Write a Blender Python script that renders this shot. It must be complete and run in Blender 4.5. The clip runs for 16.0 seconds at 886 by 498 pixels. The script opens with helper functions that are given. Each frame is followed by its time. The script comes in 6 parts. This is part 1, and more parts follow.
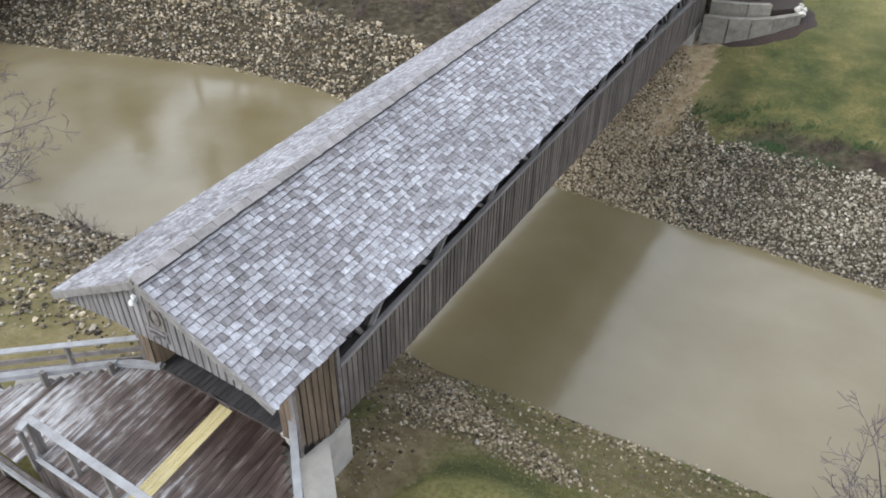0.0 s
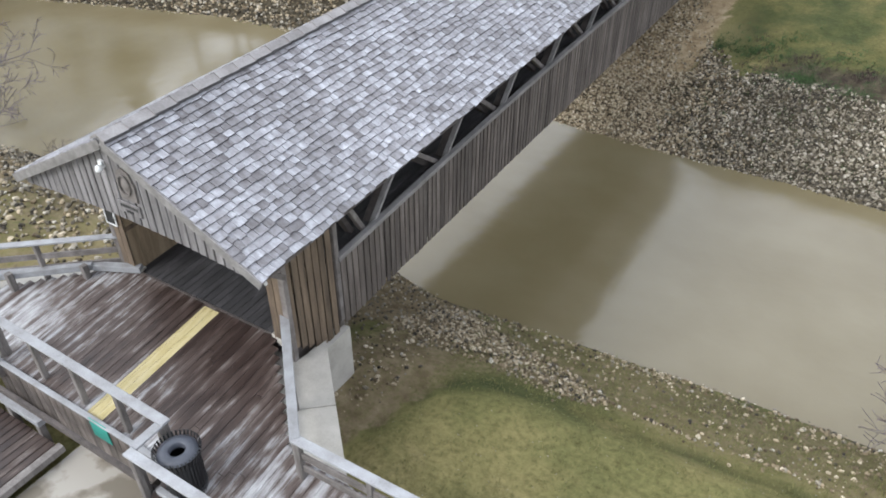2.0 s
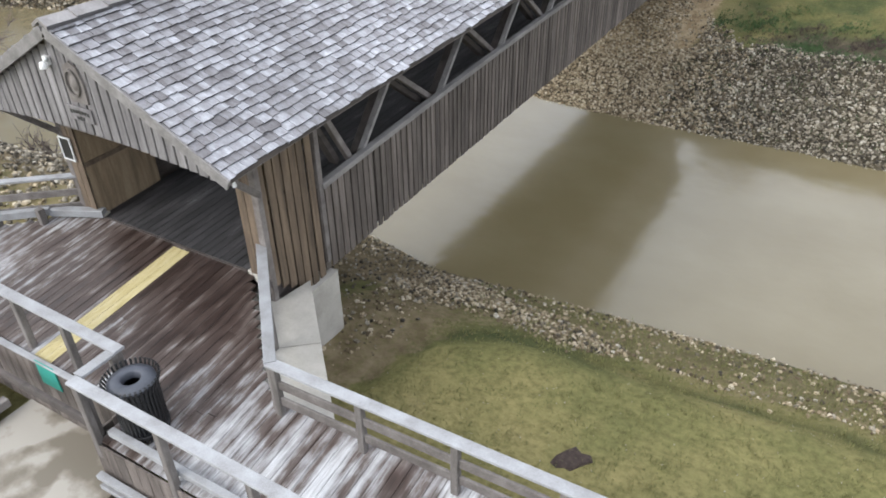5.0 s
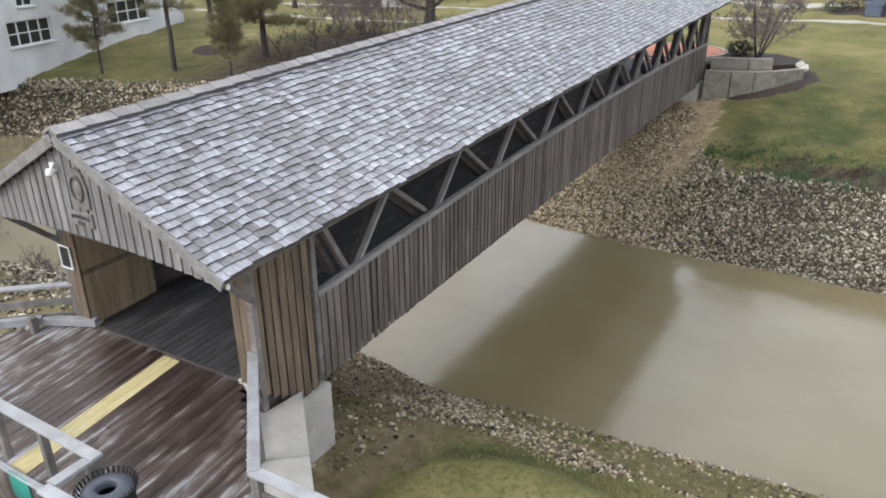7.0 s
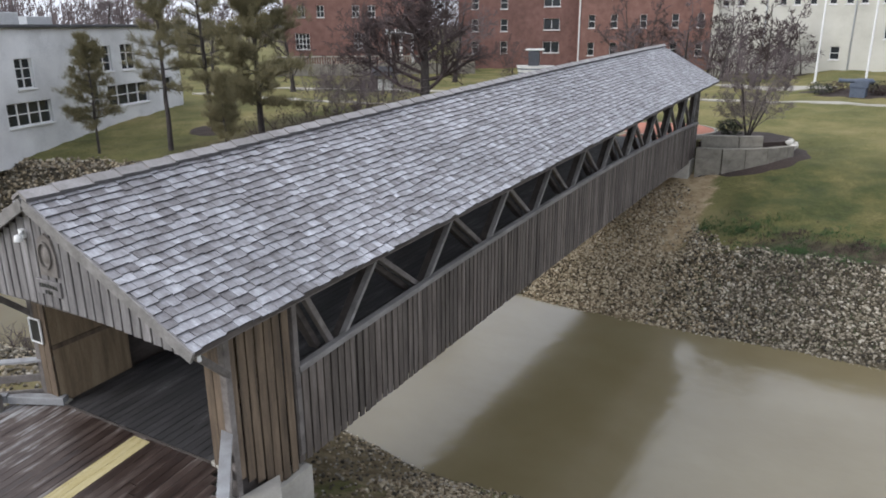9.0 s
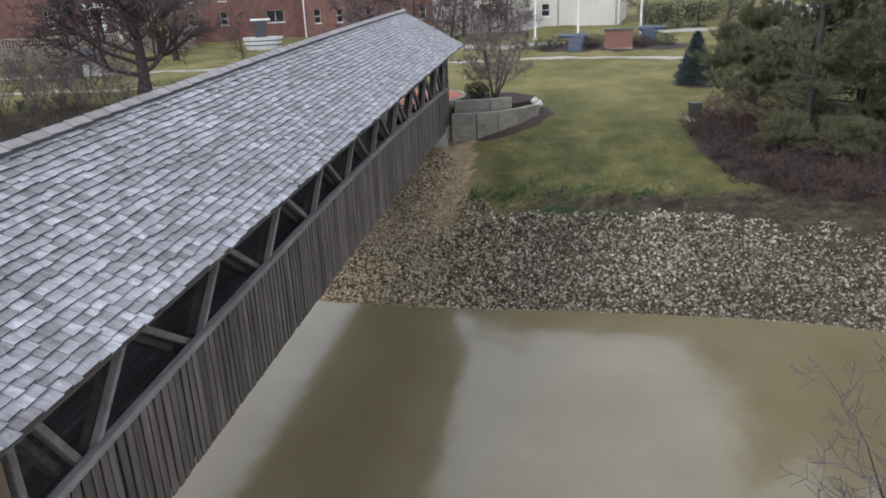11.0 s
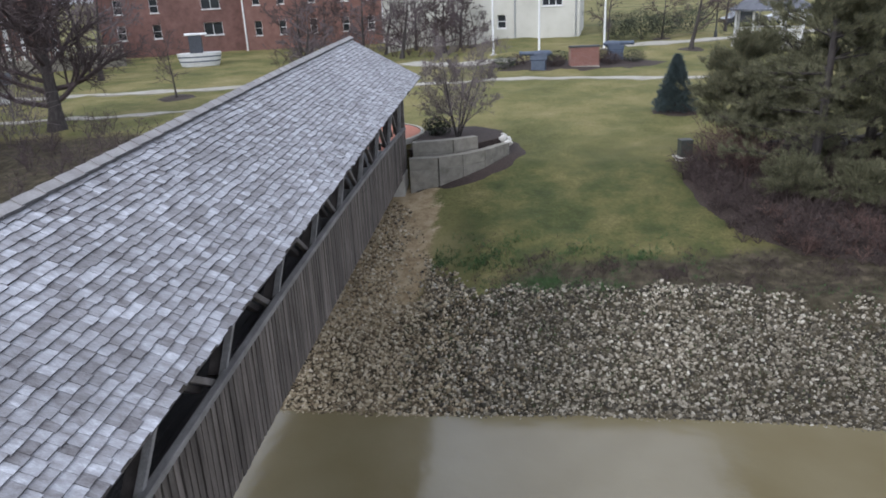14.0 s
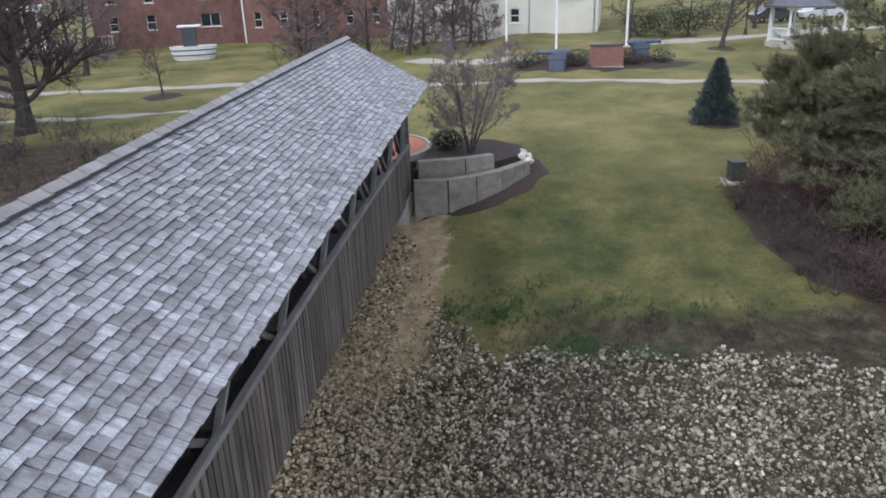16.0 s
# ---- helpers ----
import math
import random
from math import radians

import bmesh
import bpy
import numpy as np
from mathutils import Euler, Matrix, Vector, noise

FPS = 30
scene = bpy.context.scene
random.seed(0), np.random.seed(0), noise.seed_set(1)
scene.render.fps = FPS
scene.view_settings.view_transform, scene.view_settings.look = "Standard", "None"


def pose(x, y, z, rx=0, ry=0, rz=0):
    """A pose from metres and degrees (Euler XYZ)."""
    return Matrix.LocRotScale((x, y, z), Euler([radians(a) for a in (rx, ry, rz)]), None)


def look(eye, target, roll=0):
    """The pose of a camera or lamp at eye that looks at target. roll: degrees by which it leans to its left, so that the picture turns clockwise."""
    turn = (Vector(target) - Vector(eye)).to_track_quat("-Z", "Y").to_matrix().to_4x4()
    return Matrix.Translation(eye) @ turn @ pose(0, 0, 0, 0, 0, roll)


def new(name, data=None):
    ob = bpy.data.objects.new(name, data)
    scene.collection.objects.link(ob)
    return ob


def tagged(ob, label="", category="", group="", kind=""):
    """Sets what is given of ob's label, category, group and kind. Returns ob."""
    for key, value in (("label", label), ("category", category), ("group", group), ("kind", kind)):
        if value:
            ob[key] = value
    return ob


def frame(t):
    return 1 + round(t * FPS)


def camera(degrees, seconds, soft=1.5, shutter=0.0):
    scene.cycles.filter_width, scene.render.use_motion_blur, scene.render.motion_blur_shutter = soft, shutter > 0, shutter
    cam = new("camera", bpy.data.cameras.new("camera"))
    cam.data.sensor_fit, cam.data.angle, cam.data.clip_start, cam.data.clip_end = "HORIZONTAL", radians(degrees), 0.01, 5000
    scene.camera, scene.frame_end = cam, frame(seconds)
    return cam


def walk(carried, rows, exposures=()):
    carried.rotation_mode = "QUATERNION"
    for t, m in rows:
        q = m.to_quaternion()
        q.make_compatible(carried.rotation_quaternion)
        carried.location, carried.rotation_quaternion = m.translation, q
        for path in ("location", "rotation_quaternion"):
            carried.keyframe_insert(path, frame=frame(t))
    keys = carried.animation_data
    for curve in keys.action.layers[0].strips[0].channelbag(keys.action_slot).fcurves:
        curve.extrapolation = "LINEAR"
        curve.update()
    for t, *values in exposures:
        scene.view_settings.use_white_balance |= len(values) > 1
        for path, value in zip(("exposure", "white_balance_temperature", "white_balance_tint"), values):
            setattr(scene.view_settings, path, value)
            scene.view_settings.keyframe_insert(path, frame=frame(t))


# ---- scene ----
# ---- camera and its way: seconds, place, pitch, roll, yaw ----
cam = camera(63.1, 16.0, 1.8)
PATH = [
    (0.0, 8.671, -5.192, 10.963, -36.35, -0.86, 30.76),
    (0.5, 8.693, -5.187, 10.305, -36.54, -1.05, 30.43),
    (1.0, 8.642, -5.195, 9.683, -36.79, -0.71, 30.37),
    (1.5, 8.630, -5.185, 9.092, -36.78, -0.36, 30.58),
    (2.0, 8.603, -5.184, 8.470, -36.75, -0.41, 30.97),
    (2.5, 8.543, -5.187, 7.785, -37.47, -0.57, 30.82),
    (3.0, 8.460, -5.182, 7.118, -37.67, -1.27, 30.79),
    (5.5, 8.554, -5.088, 6.160, -30.99, 0.25, 29.93),
    (6.0, 8.545, -5.100, 6.015, -26.94, -0.67, 30.70),
    (6.5, 8.637, -5.123, 5.978, -24.87, 1.20, 30.71),
    (7.0, 8.662, -5.154, 5.955, -23.61, 0.31, 30.21),
    (7.5, 8.688, -5.147, 5.903, -20.03, 0.44, 30.41),
    (8.0, 8.788, -5.143, 5.778, -16.88, 0.17, 30.52),
    (10.5, 7.483, -3.276, 5.603, -19.38, 1.27, 21.24),
    (11.0, 7.028, -2.624, 5.684, -20.10, 2.19, 8.80),
    (11.5, 6.829, -1.884, 5.912, -20.17, 2.53, 3.57),
    (12.0, 6.622, -1.037, 5.992, -20.41, 1.33, 1.75),
    (12.5, 6.482, -0.208, 6.116, -19.94, 1.73, 2.20),
    (13.0, 6.351, 0.638, 6.256, -20.18, 1.60, 3.03),
    (13.5, 6.184, 1.535, 6.304, -19.86, 2.15, 4.36),
    (14.0, 6.151, 2.312, 6.439, -20.10, 2.45, 4.91),
    (14.5, 5.989, 3.301, 6.383, -20.79, 2.52, 4.75),
    (15.0, 5.948, 4.274, 6.450, -21.29, 2.24, 4.71),
    (15.5, 5.816, 5.424, 6.530, -20.62, 1.24, 5.03),
    (16.0, 5.633, 6.532, 6.503, -20.76, 1.97, 5.50),
]
EXPOSURES = [(0.0, 0.76, 6420, 8), (1.5, 0.82, 6440, 8), (3.0, 0.76, 6520, 8), (5.5, 0.86, 6580, 8), (7.0, 0.8, 6600, 8), (7.5, 0.72, 6560, 8), (8.0, 0.47, 6500, 9), (10.5, 0.34, 6420, 10), (12.0, 0.33, 6150, 10), (16.0, 0.36, 6080, 11)]
walk(cam, [(t, pose(x, y, z, 90 + pitch, roll, yaw)) for t, x, y, z, pitch, roll, yaw in PATH], EXPOSURES)


# ---- world and light: an overcast winter day ----
world = bpy.data.worlds.new("overcast")
scene.world = world
world.use_nodes = True
wn, wl = world.node_tree.nodes, world.node_tree.links
wn.clear()
sky = wn.new("ShaderNodeTexSky")
sky.sky_type, sky.sun_disc = "NISHITA", False
SUN_EL, SUN_AZ = radians(42), radians(215)
sky.sun_elevation, sky.sun_rotation = SUN_EL, SUN_AZ
sky.air_density, sky.dust_density, sky.ozone_density = 1.0, 4.0, 1.0
hsv = wn.new("ShaderNodeHueSaturation")
hsv.inputs["Saturation"].default_value = 0.22
cloud = wn.new("ShaderNodeMix")
cloud.data_type = "RGBA"
cloud.inputs["Factor"].default_value = 0.6
cloud.inputs["B"].default_value = (9.6, 10.2, 11.6, 1)
bg = wn.new("ShaderNodeBackground")
bg.inputs["Strength"].default_value = 0.12
wo = wn.new("ShaderNodeOutputWorld")
wl.new(sky.outputs["Color"], hsv.inputs["Color"])
wl.new(hsv.outputs["Color"], cloud.inputs["A"])
wl.new(cloud.outputs["Result"], bg.inputs["Color"])
wl.new(bg.outputs["Background"], wo.inputs["Surface"])
sun_data = bpy.data.lights.new("sun", "SUN")
sun_data.energy, sun_data.angle, sun_data.color = 0.9, radians(25), (1.0, 0.97, 0.93)
sun = new("sun", sun_data)
sun.matrix_world = look((math.sin(SUN_AZ) * 60, math.cos(SUN_AZ) * 60, 60 * math.tan(SUN_EL)), (0, 10, 0))


# ---- mesh helpers ----
class Build:
    """Collects vertices and faces of one mesh."""

    def __init__(self):
        self.v, self.f = [], []

    def add(self, verts, faces):
        k = len(self.v)
        self.v.extend([tuple(p) for p in verts])
        self.f.extend([tuple(i + k for i in f) for f in faces])
        return self

    def box(self, c, s, m=None):
        x, y, z = s[0] / 2, s[1] / 2, s[2] / 2
        pts = [Vector((i * x, j * y, k * z)) for i in (-1, 1) for j in (-1, 1) for k in (-1, 1)]
        c = Vector(c)
        pts = [(m @ p if m else p) + c for p in pts]
        return self.add(pts, [(0, 1, 3, 2), (4, 6, 7, 5), (0, 4, 5, 1), (2, 3, 7, 6), (0, 2, 6, 4), (1, 5, 7, 3)])

    def beam(self, p0, p1, w, h, c=0.008, up=(0, 0, 1)):
        """A squared timber from p0 to p1 with eased edges: w across, h along up."""
        p0, p1 = Vector(p0), Vector(p1)
        d = (p1 - p0).normalized()
        u = Vector(up)
        if abs(d.dot(u)) > 0.98:
            u = Vector((0, 1, 0)) if abs(d.y) < 0.9 else Vector((1, 0, 0))
        s = d.cross(u).normalized()
        u = s.cross(d).normalized()
        a, b = w / 2, h / 2
        ring = [(a - c, b), (a, b - c), (a, c - b), (a - c, -b), (c - a, -b), (-a, c - b), (-a, b - c), (c - a, b)]
        pts = [p + s * i + u * j for p in (p0, p1) for i, j in ring]
        faces = [(i, (i + 1) % 8, 8 + (i + 1) % 8, 8 + i) for i in range(8)]
        return self.add(pts, [tuple(reversed(f)) for f in faces] + [tuple(range(8)), tuple(range(15, 7, -1))])

    def tube(self, p0, p1, r0, r1, n=6, caps=True):
        p0, p1 = Vector(p0), Vector(p1)
        d = (p1 - p0).normalized()
        u = Vector((0, 0, 1)) if abs(d.z) < 0.9 else Vector((1, 0, 0))
        s = d.cross(u).normalized()
        u = s.cross(d)
        pts = []
        for p, r in ((p0, r0), (p1, r1)):
            pts += [p + (s * math.cos(2 * math.pi * i / n) + u * math.sin(2 * math.pi * i / n)) * r for i in range(n)]
        faces = [(i, n + i, n + (i + 1) % n, (i + 1) % n) for i in range(n)]
        if caps:
            faces += [tuple(range(n)), tuple(range(2 * n - 1, n - 1, -1))]
        return self.add(pts, faces)

    def lathe(self, c, prof, n=24, axis="z"):
        """A turned shape: prof lists (radius, height)."""
        pts = []
        for r, h in prof:
            for i in range(n):
                a = 2 * math.pi * i / n
                p = (r * math.cos(a), r * math.sin(a), h)
                if axis == "x":
                    p = (p[2], p[0], p[1])
                pts.append((c[0] + p[0], c[1] + p[1], c[2] + p[2]))
        faces = [(k * n + i, k * n + (i + 1) % n, (k + 1) * n + (i + 1) % n, (k + 1) * n + i) for k in range(len(prof) - 1) for i in range(n)]
        return self.add(pts, faces)

    def prism(self, outline, lo, hi):
        """A flat outline of (x, y), from height lo to hi."""
        n = len(outline)
        pts = [(x, y, lo) for x, y in outline] + [(x, y, hi) for x, y in outline]
        return self.add(pts, [(i, (i + 1) % n, n + (i + 1) % n, n + i) for i in range(n)] + [tuple(range(n - 1, -1, -1)), tuple(range(n, 2 * n))])

    def mesh(self, name):
        me = bpy.data.meshes.new(name)
        me.from_pydata(self.v, [], self.f)
        me.update()
        return me


def part(name, b, material, parent, label="", smooth=False):
    """One mesh object under a thing or a part."""
    me = b if isinstance(b, bpy.types.Mesh) else b.mesh(name)
    if not me.materials:
        me.materials.append(material)
    if smooth:
        me.shade_smooth()
    ob = new(name, me)
    ob.parent = parent
    if label:
        ob["label"] = label
    return ob


def solid(name, b, material, label, category, kind="", group="", smooth=False):
    """A thing that is one mesh."""
    ob = part(name, b, material, None, "", smooth)
    return tagged(ob, label, category, group, kind)


def thing(name, label, category, at=(0, 0, 0), turn=0.0, kind="", group=""):
    ob = new(name)
    ob.matrix_basis = pose(*at, 0, 0, turn)
    return tagged(ob, label, category, group, kind)


# ---- materials ----
def surface(name, colours, scale=6.0, stretch=(1, 1, 1), rough=0.8, bump=0.3, fine=40.0, spread=0.0, rnd="island", metal=0.0, blotch=0.0, coat=0.0, detail=6.0, ramp=(0.3, 0.7), spec=0.5, dist=0.02, piece=0.0, own=True):
    """A surface of two or more colours mixed by noise at two scales, with fine relief. spread: how far single pieces differ in brightness."""
    m = bpy.data.materials.new(name)
    m.use_nodes = True
    n, l = m.node_tree.nodes, m.node_tree.links
    b = n["Principled BSDF"]
    b.inputs["Metallic"].default_value = metal
    b.inputs["Specular IOR Level"].default_value = spec
    if coat:
        b.inputs["Coat Weight"].default_value, b.inputs["Coat Roughness"].default_value = coat, 0.25
    geo = n.new("ShaderNodeNewGeometry")
    mp = n.new("ShaderNodeMapping")
    mp.inputs["Scale"].default_value = stretch
    info = n.new("ShaderNodeObjectInfo")
    src = info.outputs["Random"] if rnd == "object" else geo.outputs["Random Per Island"]
    shift = n.new("ShaderNodeVectorMath")
    shift.operation = "MULTIPLY_ADD"
    l.new(geo.outputs["Position"], shift.inputs[2])
    comb = n.new("ShaderNodeCombineXYZ")
    for i in range(3):
        l.new(src, comb.inputs[i])
    l.new(comb.outputs[0], shift.inputs[0])
    k = 37.0 if (spread or piece) and own else 0.0
    shift.inputs[1].default_value = (k, k * 0.7, k * 1.3)
    l.new(shift.outputs[0], mp.inputs["Vector"])
    n1 = n.new("ShaderNodeTexNoise")
    n1.inputs["Scale"].default_value, n1.inputs["Detail"].default_value, n1.inputs["Roughness"].default_value = scale, detail, 0.6
    n2 = n.new("ShaderNodeTexNoise")
    n2.inputs["Scale"].default_value, n2.inputs["Detail"].default_value = fine, 4.0
    l.new(mp.outputs[0], n1.inputs["Vector"])
    l.new(mp.outputs[0], n2.inputs["Vector"])
    cr = n.new("ShaderNodeValToRGB")
    el = cr.color_ramp.elements
    while len(el) < len(colours):
        el.new(0.5)
    for i, c in enumerate(colours):
        el[i].position = ramp[0] + (ramp[1] - ramp[0]) * i / max(1, len(colours) - 1)
        el[i].color = (*c, 1)
    mixf = n.new("ShaderNodeMix")
    mixf.inputs["Factor"].default_value = 0.3
    l.new(n1.outputs["Fac"], mixf.inputs["A"])
    l.new(n2.outputs["Fac"], mixf.inputs["B"])
    fac = mixf.outputs["Result"]
    if piece:
        pm = n.new("ShaderNodeMath")
        pm.operation = "MULTIPLY_ADD"
        l.new(src, pm.inputs[0])
        pm.inputs[1].default_value, pm.inputs[2].default_value = piece, -piece / 2
        pa = n.new("ShaderNodeMath")
        pa.operation = "ADD"
        l.new(fac, pa.inputs[0])
        l.new(pm.outputs[0], pa.inputs[1])
        fac = pa.outputs[0]
    l.new(fac, cr.inputs["Fac"])
    col = cr.outputs["Color"]
    if blotch:
        n3 = n.new("ShaderNodeTexNoise")
        n3.inputs["Scale"].default_value, n3.inputs["Detail"].default_value = 0.35, 3.0
        l.new(geo.outputs["Position"], n3.inputs["Vector"])
        mr = n.new("ShaderNodeMapRange")
        mr.inputs["From Min"].default_value, mr.inputs["From Max"].default_value = 0.3, 0.7
        mr.inputs["To Min"].default_value, mr.inputs["To Max"].default_value = 1 - blotch, 1 + blotch
        l.new(n3.outputs["Fac"], mr.inputs["Value"])
        v = n.new("ShaderNodeHueSaturation")
        l.new(mr.outputs["Result"], v.inputs["Value"])
        l.new(col, v.inputs["Color"])
        col = v.outputs["Color"]
    if spread:
        mr = n.new("ShaderNodeMapRange")
        mr.inputs["To Min"].default_value, mr.inputs["To Max"].default_value = 1 - spread, 1 + spread
        l.new(src, mr.inputs["Value"])
        v = n.new("ShaderNodeHueSaturation")
        l.new(mr.outputs["Result"], v.inputs["Value"])
        l.new(col, v.inputs["Color"])
        col = v.outputs["Color"]
    l.new(col, b.inputs["Base Color"])
    rr = n.new("ShaderNodeMapRange")
    rr.inputs["To Min"].default_value, rr.inputs["To Max"].default_value = max(0.03, rough - 0.15), min(1.0, rough + 0.15)
    l.new(n2.outputs["Fac"], rr.inputs["Value"])
    l.new(rr.outputs["Result"], b.inputs["Roughness"])
    if bump:
        bp = n.new("ShaderNodeBump")
        bp.inputs["Strength"].default_value, bp.inputs["Distance"].default_value = bump, dist
        l.new(mixf.outputs["Result"], bp.inputs["Height"])
        l.new(bp.outputs["Normal"], b.inputs["Normal"])
    return m


SHINGLE = [(0.11, 0.099, 0.102), (0.205, 0.197, 0.207), (0.295, 0.297, 0.322), (0.48, 0.49, 0.525)]
m_shingle = surface("weathered_shake", SHINGLE, 7.0, (0.7, 1.6, 1), 0.42, 0.9, 46, 0.14, "island", piece=0.22, blotch=0.14, ramp=(0.27, 0.75), own=False)
m_shingle_piece = surface("weathered_shake_piece", SHINGLE, 7.0, (0.7, 1.6, 1), 0.42, 0.9, 46, 0.14, "object", piece=0.22, blotch=0.14, ramp=(0.27, 0.75), own=False)
# Butt end grain, darkened further to paint the shadow line below each shake row.
m_butt = surface("shadow_dark_end_grain", [(0.045, 0.043, 0.045), (0.10, 0.096, 0.10)], 12.0, rough=0.9, bump=0.3, fine=60)
m_cap = surface("brownish_ridge_shake", [(0.15, 0.137, 0.132), (0.25, 0.235, 0.232), (0.36, 0.345, 0.345)], 2.0, (1, 1, 1), 0.5, 0.5, 30, 0.1, "object", ramp=(0.3, 0.7))
SIDING = [(0.05, 0.041, 0.037), (0.118, 0.099, 0.088), (0.205, 0.18, 0.163)]
m_board = surface("grey_siding", SIDING, 3.0, (3, 3, 0.35), 0.75, 0.5, 40, 0.3, "object", blotch=0.15)
m_board_joined = surface("grey_siding_joined", SIDING, 3.0, (3, 3, 0.35), 0.75, 0.5, 40, 0.3, "island", blotch=0.15)
m_board_brown = surface("sheltered_brown_siding", [(0.050, 0.036, 0.027), (0.128, 0.094, 0.066), (0.22, 0.163, 0.113)], 3.0, (3, 3, 0.35), 0.75, 0.4, 40, 0.25, "object")
m_gable = surface("pale_gable_siding", [(0.08, 0.075, 0.077), (0.185, 0.175, 0.178), (0.30, 0.288, 0.295)], 3.0, (3, 3, 0.35), 0.75, 0.5, 40, 0.2, "object")
m_lining = surface("tan_inner_boards", [(0.12, 0.088, 0.056), (0.23, 0.172, 0.11), (0.33, 0.26, 0.175)], 3.0, (3, 3, 0.35), 0.75, 0.3, 40, 0.15, "object")
m_timber = surface("grey_timber", [(0.075, 0.065, 0.06), (0.16, 0.143, 0.134), (0.26, 0.24, 0.23)], 4.0, (1, 1, 1), 0.75, 0.4, 50, 0.15, "object")
# Timber of inner and hidden parts; interior shade is put into its colour.
m_inner = surface("shaded_inner_timber", [(0.034, 0.030, 0.029), (0.075, 0.064, 0.060), (0.12, 0.102, 0.094)], 3.0, (2, 0.5, 2), 0.8, 0.3, 40, 0.2, "island")
m_sill = surface("pale_sill", [(0.12, 0.113, 0.110), (0.21, 0.20, 0.196), (0.31, 0.297, 0.292)], 5.0, (1, 0.3, 1), 0.7, 0.4, 50, 0.1, "object")
m_rail = surface("frosted_rail_timber", [(0.16, 0.156, 0.155), (0.27, 0.272, 0.28), (0.36, 0.37, 0.39)], 3.5, (1, 1, 1), 0.6, 0.3, 60, 0.1, "object", ramp=(0.25, 0.65))
m_post = surface("grey_post", [(0.09, 0.08, 0.075), (0.17, 0.155, 0.145), (0.27, 0.25, 0.24)], 5.0, (2, 2, 0.5), 0.75, 0.4, 50, 0.15, "object")
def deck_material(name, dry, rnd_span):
    """Wet brown planks with frost left in streaks along the grain; browner near the portal's middle, paler outward."""
    m = bpy.data.materials.new(name)
    m.use_nodes = True
    n, l = m.node_tree.nodes, m.node_tree.links
    b = n["Principled BSDF"]
    geo, info = n.new("ShaderNodeNewGeometry"), n.new("ShaderNodeObjectInfo")

    def math_node(op, a, c, d=None):
        q = n.new("ShaderNodeMath")
        q.operation = op
        for i, v in enumerate((a, c, d)):
            if v is None:
                continue
            if isinstance(v, (int, float)):
                q.inputs[i].default_value = v
            else:
                l.new(v, q.inputs[i])
        return q.outputs[0]

    def noise(stretch, detail, off):
        mp = n.new("ShaderNodeMapping")
        mp.inputs["Scale"].default_value, mp.inputs["Location"].default_value = stretch, (off, off * 1.7, 0)
        l.new(geo.outputs["Position"], mp.inputs["Vector"])
        t = n.new("ShaderNodeTexNoise")
        t.inputs["Scale"].default_value, t.inputs["Detail"].default_value, t.inputs["Roughness"].default_value = 1.0, detail, 0.6
        l.new(mp.outputs[0], t.inputs["Vector"])
        return t.outputs["Fac"]

    streak, wide, mottle, grain = noise((8.5, 0.5, 1), 4, 3), noise((0.75, 0.65, 1), 3, 9), noise((7, 3.0, 1), 5, 5), noise((60, 4, 8), 3, 1)
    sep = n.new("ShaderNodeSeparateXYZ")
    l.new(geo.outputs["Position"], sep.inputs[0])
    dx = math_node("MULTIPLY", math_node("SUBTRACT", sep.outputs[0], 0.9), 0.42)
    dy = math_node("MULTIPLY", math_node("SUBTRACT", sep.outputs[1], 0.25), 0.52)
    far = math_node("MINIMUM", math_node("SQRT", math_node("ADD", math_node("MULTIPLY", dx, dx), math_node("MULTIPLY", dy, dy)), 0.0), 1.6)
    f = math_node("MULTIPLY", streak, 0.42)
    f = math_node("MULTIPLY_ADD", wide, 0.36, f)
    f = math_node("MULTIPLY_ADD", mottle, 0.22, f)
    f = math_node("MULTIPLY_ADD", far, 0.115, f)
    f = math_node("MULTIPLY_ADD", info.outputs["Random"], rnd_span, f)
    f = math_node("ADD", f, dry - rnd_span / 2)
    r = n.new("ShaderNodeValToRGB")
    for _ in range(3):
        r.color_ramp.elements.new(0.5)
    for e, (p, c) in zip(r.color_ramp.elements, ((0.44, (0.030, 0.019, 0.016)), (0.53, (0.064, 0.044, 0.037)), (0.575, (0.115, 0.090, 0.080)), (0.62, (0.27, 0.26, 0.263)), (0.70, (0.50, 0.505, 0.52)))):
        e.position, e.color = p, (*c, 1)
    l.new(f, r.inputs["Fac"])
    mul = n.new("ShaderNodeMix")
    mul.data_type, mul.blend_type = "RGBA", "MULTIPLY"
    mul.inputs["Factor"].default_value = 0.5
    gr = n.new("ShaderNodeMapRange")
    gr.inputs["From Min"].default_value, gr.inputs["From Max"].default_value, gr.inputs["To Min"].default_value, gr.inputs["To Max"].default_value = 0.3, 0.65, 0.5, 1.25
    l.new(grain, gr.inputs["Value"])
    l.new(r.outputs["Color"], mul.inputs["A"])
    l.new(gr.outputs["Result"], mul.inputs["B"])
    l.new(mul.outputs["Result"], b.inputs["Base Color"])
    rr = n.new("ShaderNodeMapRange")
    rr.inputs["From Min"].default_value, rr.inputs["From Max"].default_value, rr.inputs["To Min"].default_value, rr.inputs["To Max"].default_value = 0.46, 0.66, 0.34, 0.75
    l.new(f, rr.inputs["Value"])
    l.new(rr.outputs["Result"], b.inputs["Roughness"])
    bp = n.new("ShaderNodeBump")
    bp.inputs["Strength"].default_value, bp.inputs["Distance"].default_value = 0.5, 0.004
    l.new(grain, bp.inputs["Height"])
